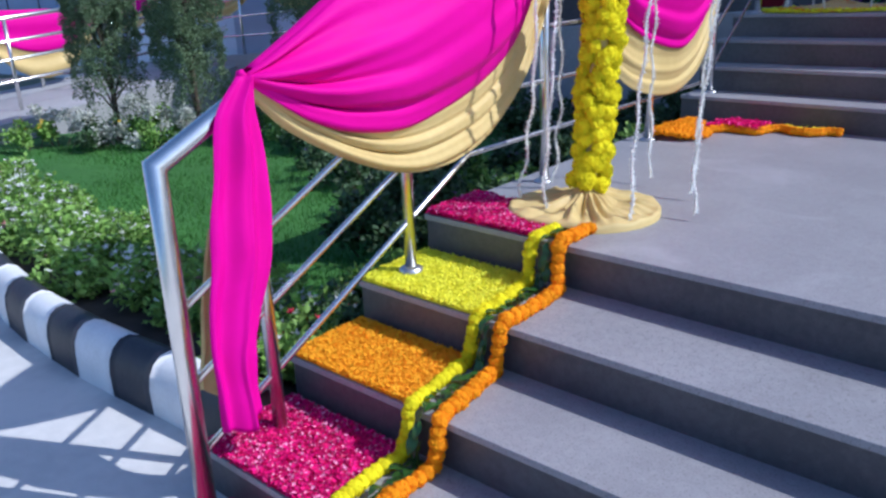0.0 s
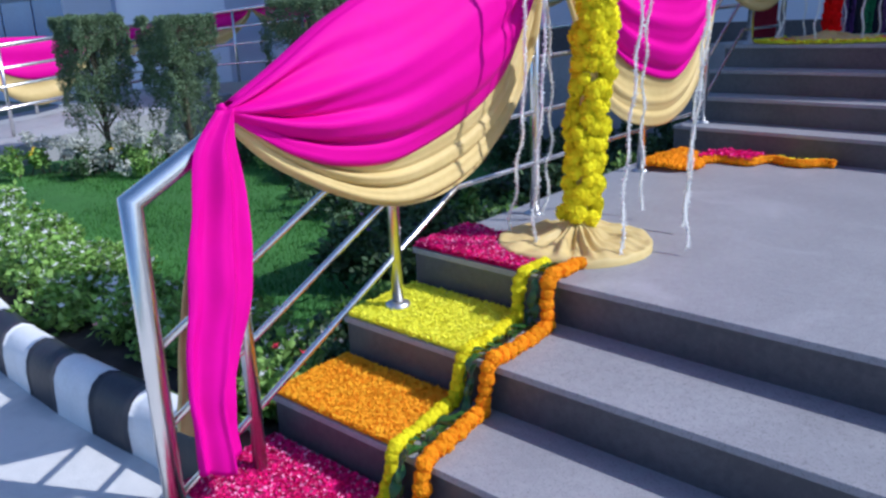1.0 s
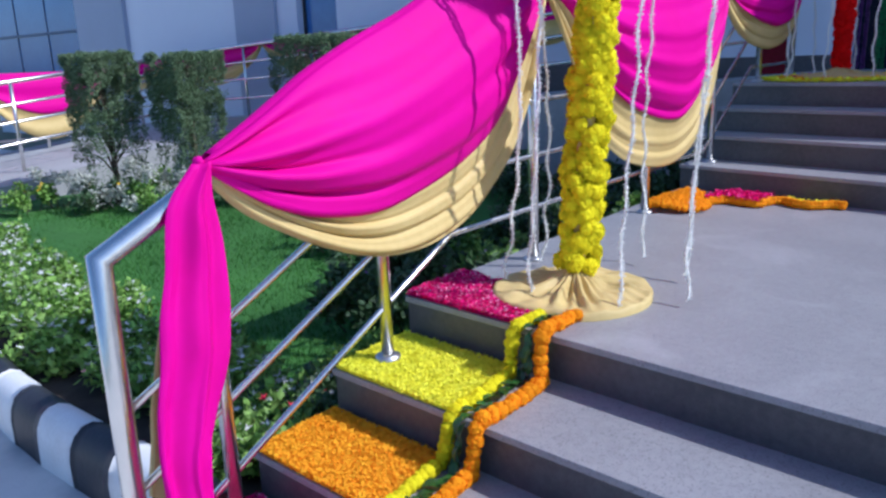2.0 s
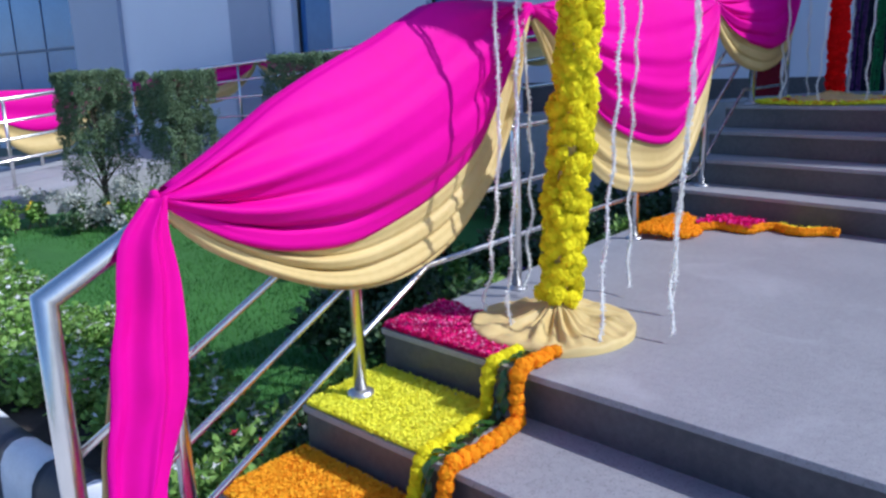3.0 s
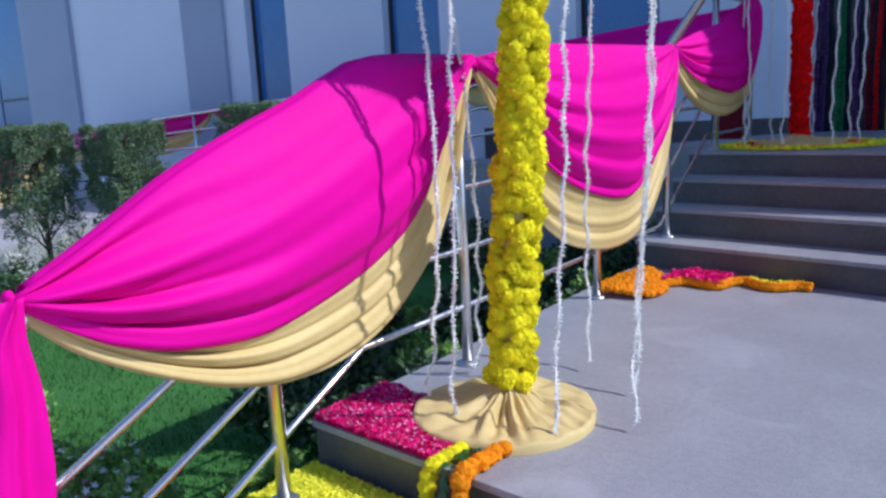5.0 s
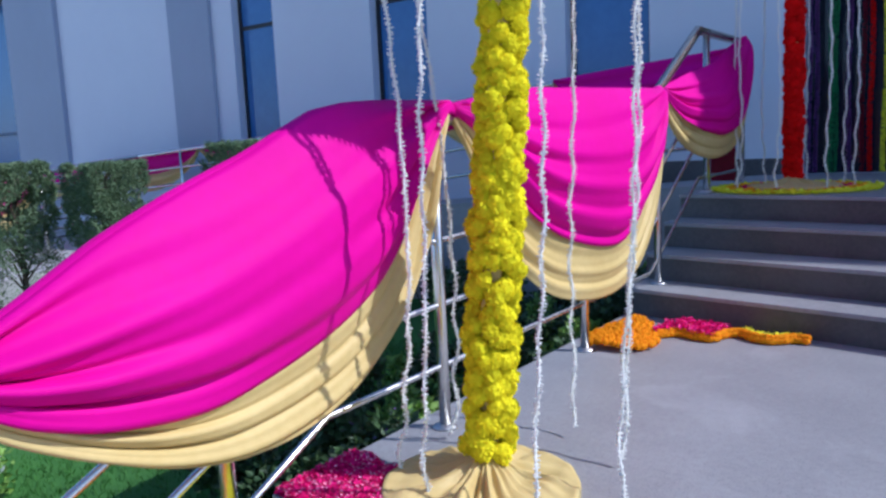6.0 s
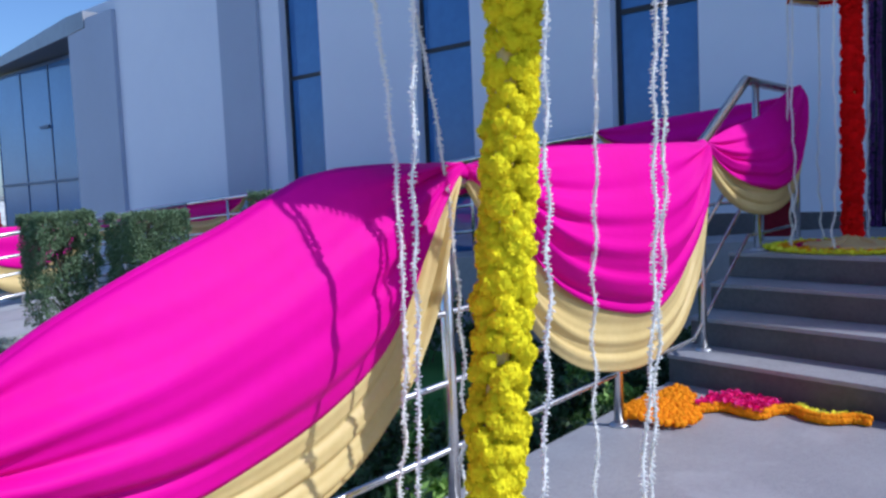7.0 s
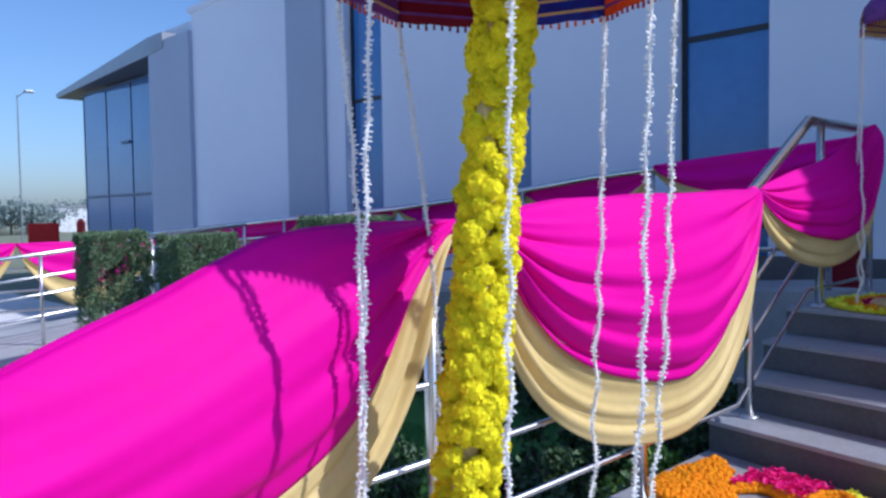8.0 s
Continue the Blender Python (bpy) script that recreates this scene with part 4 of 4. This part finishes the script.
SNAKE = resample([(0.22, 2.17), (0.30, 2.24), (0.40, 2.21), (0.475, 2.21), (0.50, 2.30), (0.56, 2.35), (0.64, 2.29), (0.73, 2.28), (0.80, 2.34), (0.86, 2.34)], 70)
for x, y in SNAKE:
    for k in range(2):
        put("flower", M_ORA_S, orn, Vector((x + rng.uniform(-0.004, 0.004), y + 0.012 * k, 0.018 + 0.014 * k)), rng, rng.uniform(0.9, 1.1), 0.9)


def behind_snake(rng):
    x = rng.uniform(0.2, 0.49)
    y0 = float(np.interp(x, SNAKE[:, 0], SNAKE[:, 1]))
    return x, rng.uniform(y0, min(y0 + 0.2, edge_y(x, UP0, SKEW_UP) - 0.02))


def behind_tail(rng):
    x = rng.uniform(0.56, 0.84)
    y0 = float(np.interp(x, SNAKE[:, 0], SNAKE[:, 1]))
    return x, rng.uniform(y0, max(y0 + 0.01, min(y0 + 0.1, edge_y(x, UP0, SKEW_UP) - 0.02)))


petals("rose_petals", behind_snake, 1300, 0.028, ROSE_P, orn, 43, 0.005, 0.05)
petals("yellow_petals", behind_tail, 500, 0.02, YELLOW_P, orn, 44, 0.0, 0.04)


# ---- planting ----
def tuft_mesh(points, size, rng, up=0.3):
    """Folded leaf quads at the given points."""
    verts, faces = [], []
    for p, s1 in points:
        d = Vector((rng.gauss(0, 1), rng.gauss(0, 1), rng.gauss(up, 0.8))).normalized()
        t = d.orthogonal().normalized()
        t.rotate(Matrix.Rotation(rng.uniform(0, 6.28), 3, d))
        n = d.cross(t)
        ln, w = size * s1, size * s1 * 0.30
        k = len(verts)
        verts += [p, p + d * ln * 0.5 + t * w + n * w * 0.3, p + d * ln, p + d * ln * 0.5 - t * w + n * w * 0.3]
        faces += [(k, k + 1, k + 2), (k, k + 2, k + 3)]
    return verts, faces


def blossoms(name, pts, size, material, parent, rng):
    verts, faces = [], []
    for p in pts:
        e = Euler((rng.gauss(0, 0.5), rng.gauss(0, 0.5), rng.uniform(0, 6)))
        k = len(verts)
        verts.append(Vector(p) + Vector((0, 0, size * 0.1)))
        for i in range(10):
            r = size * (0.5 if i % 2 == 0 else 0.2)
            w = Vector((r * math.cos(i * 0.628), r * math.sin(i * 0.628), size * 0.12 * (i % 2 == 0)))
            w.rotate(e)
            verts.append(Vector(p) + w)
        faces += [(k, k + 1 + i, k + 1 + (i + 1) % 10) for i in range(10)]
    ob = raw_part(name, verts, faces, material, parent)
    ob["kind"] = "stuff"
    return ob


def shrub(label, centre, radius, height, n, size, material, seed, flowers=(), category="shrub", group="", base_z=-0.5):
    """A low bush: a few stems, clumps of small leaves, blossoms on top."""
    rng = random.Random(seed)
    g = thing("bush", label, category, group)
    cx, cy = centre
    st = bmesh.new()
    clumps = []
    for i in range(max(6, int(n / 130))):
        a, r = rng.uniform(0, 6.28), radius * math.sqrt(rng.random())
        c = Vector((cx + r * math.cos(a), cy + r * math.sin(a), base_z + height * rng.uniform(0.35, 0.92) * (1 - 0.35 * (r / radius) ** 2)))
        clumps.append((c, rng.uniform(0.28, 0.5) * min(radius, height)))
        if i % 2 == 0:
            tube(st, [(cx + (c.x - cx) * 0.3, cy + (c.y - cy) * 0.3, base_z - 0.03), (cx + (c.x - cx) * 0.7, cy + (c.y - cy) * 0.7, (c.z + base_z) / 2), c], [0.006, 0.005, 0.002], 5)
    part("stems", st, BARK, g)
    pts = []
    for _ in range(n):
        c, r = clumps[rng.randrange(len(clumps))]
        d = Vector((rng.gauss(0, 1), rng.gauss(0, 1), rng.gauss(0, 1))).normalized() * r * rng.uniform(0.35, 1.0)
        p = c + d
        if p.z > base_z - 0.02:
            pts.append((p, rng.uniform(0.7, 1.3)))
    ob = raw_part("foliage", *tuft_mesh(pts, size, rng), material, g)
    ob["kind"] = "stuff"
    tops = sorted([p for p, _ in pts], key=lambda q: -q.z)[: max(10, n // 3)]
    for material2, count, fs in flowers:
        blossoms("blossoms", [tops[rng.randrange(len(tops))] + Vector((0, 0, 0.01)) for _ in range(count)], fs, material2, g, rng)
    return g


rng = random.Random(77)
# flowering bed behind the kerb
for i in range(17):
    x = -0.45 - 0.37 * i
    near = i < 8
    shrub("leafy bedding plant with small white flowers", (x + rng.uniform(-0.08, 0.08), -0.46 + bend(x) + rng.uniform(-0.05, 0.08)), 0.26, rng.uniform(0.24, 0.33) * (0.75 if i < 2 else 1), 1500 if near else 1000, 0.042, BUSH, 100 + i,
          ((PETAL_W, 50, 0.044),) + (((PETAL_PK, 8, 0.045),) if i % 4 == 2 else ()), "bedding plant", "bed behind the kerb", -0.54)
    shrub("leafy bedding plant with small white flowers", (x + rng.uniform(-0.1, 0.1), -0.24 + 0.85 * bend(x) + rng.uniform(-0.08, 0.08)), 0.24, rng.uniform(0.17, 0.26), 1100 if near else 800, 0.040, BUSH, 130 + i, ((PETAL_W, 44, 0.04),), "bedding plant", "bed behind the kerb", -0.54)
# low plants beside the steps
for i, (x, y) in enumerate(((-0.28, -0.45), (-0.30, -0.12), (-0.33, 0.2), (-0.45, -0.3), (-0.5, 0.05), (-0.3, 0.5), (-0.55, 0.4))):
    shrub("dark leafy plant with white flowers beside the steps", (x, y), 0.18, 0.22 + 0.04 * (i % 3), 900, 0.045, BUSH_DARK if i % 2 else BUSH, 160 + i, ((PETAL_W, 6, 0.026),) + (((PETAL_R, 4, 0.04),) if i in (0, 3) else ()), "bedding plant", "plants beside the steps", -0.53)
# darker shrubs along the side of the landing
k = 0
for y in np.arange(0.75, 4.4, 0.36):
    for x in (-0.36, -0.72, -1.1):
        k += 1
        shrub("dark green shrub with a few violet flowers", (x + rng.uniform(-0.06, 0.06), y + rng.uniform(-0.06, 0.06)), 0.23, rng.uniform(0.42, 0.56) * (1.12 if x > -0.5 else 1), 900, 0.05, BUSH_DARK if k % 4 else BUSH, 200 + k,
              ((PETAL_V, 6, 0.035),) if k % 2 else (), "shrub", "shrubs along the landing", -0.54)
for i, (x, y) in enumerate(((-1.5, 1.35), (-1.55, 1.8), (-2.0, 1.75), (-2.4, 1.85), (-1.9, 2.25), (-2.5, 2.3), (-3.1, 2.2), (-3.05, 2.6), (-3.6, 2.7))):
    shrub("dark green shrub with a few violet flowers", (x, y), 0.26, rng.uniform(0.26, 0.36), 900, 0.045, BUSH_DARK, 320 + i, ((PETAL_V, 12, 0.04),), "shrub", "shrubs beside the lawn", -0.54)
for i, x in enumerate(np.arange(-1.5, -6.6, -0.55)):
    shrub("dark green shrub at the foot of the ramp", (x, 4.1 + rng.uniform(-0.1, 0.1)), 0.32, rng.uniform(0.45, 0.65), 800, 0.06, BUSH_DARK, 260 + i, (), "shrub", "shrubs at the ramp foot", -0.54)
for i, (x, y) in enumerate(((-6.2, 1.35), (-6.55, 1.0), (-6.0, 2.6), (-5.7, 1.8), (-5.2, 2.15), (-4.7, 2.7), (-4.3, 3.0), (-6.5, 0.5))):
    shrub("straggly garden plant with yellow flowers", (x, y), 0.24, 0.32, 700, 0.05, BUSH_DARK if i % 2 else BUSH, 280 + i, ((PETAL_Y, 7, 0.06),) if i in (0, 3, 5) else ((PETAL_W, 8, 0.03),), "garden plant", "plants along the lawn", -0.54)

# leaves paled to stand for the bright slab that shows through sparse shrubs
for i, (x, y) in enumerate(((-5.75, 1.75), (-5.3, 2.05), (-5.0, 2.25), (-6.2, 1.6))):
    shrub("sparse shrub at the foot of the clipped trees, paled for the white slab seen through it", (x, y), 0.22, 0.5 + 0.06 * (i % 2), 700, 0.035, PALE_LEAF, 295 + i, (), "shrub", "dry shrubs", -0.54)

# mown blades
rng = random.Random(9)
verts, faces = [], []
for _ in range(42000):
    y = rng.uniform(-0.1, 3.2)
    x = -0.5 - (rng.random() ** 1.5) * 6.2
    p = Vector((x, y, -0.525 + 0.03 * noise.noise((x * 1.3, y * 1.3, 0))))
    a, h, w = rng.uniform(0, 6.28), rng.uniform(0.02, 0.045), 0.004
    k = len(verts)
    verts += [p + Vector((math.cos(a) * w, math.sin(a) * w, 0)), p - Vector((math.cos(a) * w, math.sin(a) * w, 0)), p + Vector((rng.gauss(0, 0.012), rng.gauss(0, 0.012), h))]
    faces.append((k, k + 1, k + 2))
tagged(raw_part("grass", verts, faces, BLADE), "short mown grass blades on the lawn", "grass", kind="stuff")


def hedge(label, x0, x1, y0, y1, z_top, n, seed):
    """A clipped upright conifer: thin forked trunk, boxy crown that thins out below."""
    rng = random.Random(seed)
    g = thing("clipped_tree", label, "clipped tree", "clipped trees")
    cx, cy = (x0 + x1) / 2, (y0 + y1) / 2
    tr = bmesh.new()
    tube(tr, [(cx, cy, -0.55), (cx + 0.03, cy, -0.2), (cx, cy + 0.02, 0.3), (cx, cy, z_top - 0.15)], [0.035, 0.028, 0.02, 0.006], 8)
    part("trunk", tr, BARK, g)
    for i in range(26):
        z = rng.uniform(-0.25, z_top - 0.2)
        q = Vector((rng.uniform(x0, x1), rng.uniform(y0, y1), min(z_top - 0.05, z + rng.uniform(0.1, 0.4))))
        lm = bmesh.new()
        tube(lm, [(cx, cy, z), ((cx + q.x) / 2, (cy + q.y) / 2, (z + q.z) / 2 + 0.03), q], [0.012, 0.008, 0.003], 5)
        part("limb", lm, BARK, g)
    pts = []
    while len(pts) < n:
        u, v, w = rng.random(), rng.random(), rng.random() ** 0.75
        z = -0.35 + (z_top + 0.35) * w
        keep = min(1, max(0.28, (z + 0.3) / 0.85))
        if rng.random() > keep:
            continue
        # leaves gather at the clipped faces
        if rng.random() < 0.72:
            f = rng.randrange(5)
            if f == 0: u = rng.uniform(0, 0.1)
            elif f == 1: u = rng.uniform(0.9, 1)
            elif f == 2: v = rng.uniform(0, 0.1)
            elif f == 3: v = rng.uniform(0.9, 1)
            else: z = z_top - rng.uniform(0, 0.07)
        x, y = x0 + (x1 - x0) * u, y0 + (y1 - y0) * v
        if noise.noise((x * 5, y * 5, z * 4 + seed)) < -0.22 + 0.25 * max(0, (0.25 - z)):
            continue
        b = 0.035 * noise.noise((x * 9, y * 9, z * 9 + seed))
        pts.append((Vector((x + b, y + b, z + b)), rng.uniform(0.6, 1.3)))
    ob = raw_part("crown", *tuft_mesh(pts, 0.025, rng, 0.5), CONIFER, g)
    ob["kind"] = "stuff"


hedge("clipped dark green conifer with a boxy crown", -6.12, -5.62, 1.80, 2.35, 1.0, 30000, 301)
hedge("clipped dark green conifer with a boxy crown", -5.45, -4.92, 2.3, 2.85, 0.97, 30000, 302)
hedge("clipped dark green conifer with a boxy crown", -5.15, -4.2, 3.6, 4.2, 1.12, 30000, 303)

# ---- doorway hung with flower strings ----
tagged(part("door_1", boxed(0.17, 5.2, FACE + 0.16, FACE + 0.2, 0.6, 3.6), DOOR_AND_UNLIT_ROOM), "dark glass entrance doors", "door", kind="structure")
garlands = thing("door_garlands", "long flower strings of many colours hung in the doorway", "garland curtain")


def flower_string(x, y, z0, z1, r, material, seed):
    rng = random.Random(seed)
    verts, faces = [], []
    z = z0
    while z < z1:
        for j in range(9):
            a, t = rng.uniform(0, 6.28), rng.uniform(-0.9, 0.9)
            d = Vector((math.cos(a), math.sin(a), t)).normalized()
            s1 = d.orthogonal().normalized() * r * 0.45
            s2 = d.cross(s1)
            p = Vector((x + 0.006 * math.sin(z * 5 + seed), y, z))
            k = len(verts)
            verts += [p, p + d * r * 0.8 + s1, p + d * r * 1.1 + s2 * 0.6, p + d * r * 0.8 - s1]
            faces += [(k, k + 1, k + 2), (k, k + 2, k + 3)]
        z += r * 0.8
    return raw_part("flower_string", verts, faces, material, garlands)


for i, (x, material) in enumerate(((0.20, PURPLE), (0.255, PURPLE), (0.365, GREEN), (0.40, GREEN), (0.50, PURPLE), (0.60, CRIMSON), (0.66, RED), (0.76, YELLOW_P), (0.88, PURPLE), (1.0, GREEN), (1.12, CRIMSON), (1.26, ORANGE_P), (1.4, PURPLE), (1.54, GREEN), (1.7, RED))):
    flower_string(x, FACE + 0.05, 0.62, 3.58, 0.021, material, i)
tagged(part("hanging_cloth", boxed(-0.25, -0.07, 4.59, 4.61, 0.62, 0.95, bevel=0.004), CRIMSON), "crimson cloth hung on the ramp rail by the door", "cloth")

# ---- distance ----
def far_tree(x, y, h, w, seed):
    rng = random.Random(seed)
    g = thing("tree", "distant roadside tree with haze put in its leaf colour", "tree", "distant trees")
    tr = bmesh.new()
    tube(tr, [(x, y, GROUND_Z), (x + 0.1, y, GROUND_Z + h * 0.4), (x, y, GROUND_Z + h * 0.8)], [h * 0.035, h * 0.025, h * 0.008], 7)
    part("trunk", tr, BARK, g)
    for i in range(4):
        lm = bmesh.new()
        a = rng.uniform(0, 6.28)
        tube(lm, [(x, y, GROUND_Z + h * rng.uniform(0.3, 0.5)), (x + math.cos(a) * w * 0.35, y + math.sin(a) * w * 0.35, GROUND_Z + h * rng.uniform(0.6, 0.8))], [h * 0.015, h * 0.005], 5)
        part("limb", lm, BARK, g)
    pts, cl = [], []
    for i in range(16):
        a, r = rng.uniform(0, 6.28), w * 0.42 * math.sqrt(rng.random())
        cl.append((Vector((x + r * math.cos(a), y + r * math.sin(a), GROUND_Z + h * rng.uniform(0.42, 0.88))), w * rng.uniform(0.14, 0.26)))
    for i in range(900):
        c, r = cl[rng.randrange(len(cl))]
        pts.append((c + Vector((rng.gauss(0, 1), rng.gauss(0, 1), rng.gauss(0, 0.8))).normalized() * r * rng.uniform(0.3, 1), rng.uniform(0.6, 1.3)))
    ob = raw_part("crown", *tuft_mesh(pts, h * 0.11, rng), FAR_GREEN_HAZE, g)
    ob["kind"] = "stuff"


rng = random.Random(55)
for i in range(48):
    a = math.radians(rng.uniform(146, 174))
    d = rng.uniform(95, 170)
    far_tree(1.5 + d * math.cos(a), -0.8 + d * math.sin(a), rng.uniform(2.2, 4.4) * d / 120, rng.uniform(4, 8) * d / 120, 400 + i)


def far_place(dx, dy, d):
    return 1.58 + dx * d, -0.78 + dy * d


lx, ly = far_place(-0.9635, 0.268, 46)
lamp = thing("street_lamp", "tall thin grey street lamp far off", "street lamp")
part("pole", tubed([(lx, ly, GROUND_Z), (lx, ly, 7.6)], [0.05, 0.03], 8), METAL_GREY, lamp)
part("arm", tubed([(lx, ly, 7.5), (lx + 0.15, ly + 0.4, 7.8)], 0.03, 6), METAL_GREY, lamp)
part("lamp_head", boxed(lx + 0.0, lx + 0.3, ly + 0.3, ly + 0.75, 7.74, 7.86, bevel=0.02), METAL_GREY, lamp)
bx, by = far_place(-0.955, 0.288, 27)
sign = thing("notice_board", "red notice board on two posts beside the road", "notice board")
part("board", boxed(bx - 0.05, bx + 0.05, by - 0.45, by + 0.45, 0.35, 1.0, bevel=0.03), RED_BOX, sign)
for dy in (-0.33, 0.33):
    part("post", tubed([(bx, by + dy, GROUND_Z), (bx, by + dy, 1.1)], 0.04, 8), FRAME_SHADE_DARK, sign)
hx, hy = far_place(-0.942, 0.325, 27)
pillar = thing("red_pillar", "small red painted pillar beside the road", "pillar")
part("shaft", tubed([(hx, hy, GROUND_Z), (hx, hy, 1.0), (hx, hy, 1.12)], [0.13, 0.13, 0.05], 14), RED_BOX, pillar)
part("collar", tubed([(hx, hy, 0.6), (hx, hy, 0.68)], 0.16, 14), RED_BOX, pillar)
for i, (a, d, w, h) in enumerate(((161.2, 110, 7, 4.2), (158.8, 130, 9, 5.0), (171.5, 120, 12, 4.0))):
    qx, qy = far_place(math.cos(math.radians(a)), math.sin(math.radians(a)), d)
    hs = thing("distant_house", "small white house in the haze", "house", "distant houses")
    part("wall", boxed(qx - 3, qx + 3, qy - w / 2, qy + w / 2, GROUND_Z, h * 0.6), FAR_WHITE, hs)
    part("roof", boxed(qx - 3.2, qx + 3.2, qy - w / 2 - 0.2, qy + w / 2 + 0.2, h * 0.6, h * 0.6 + 0.25), METAL_GREY, hs)
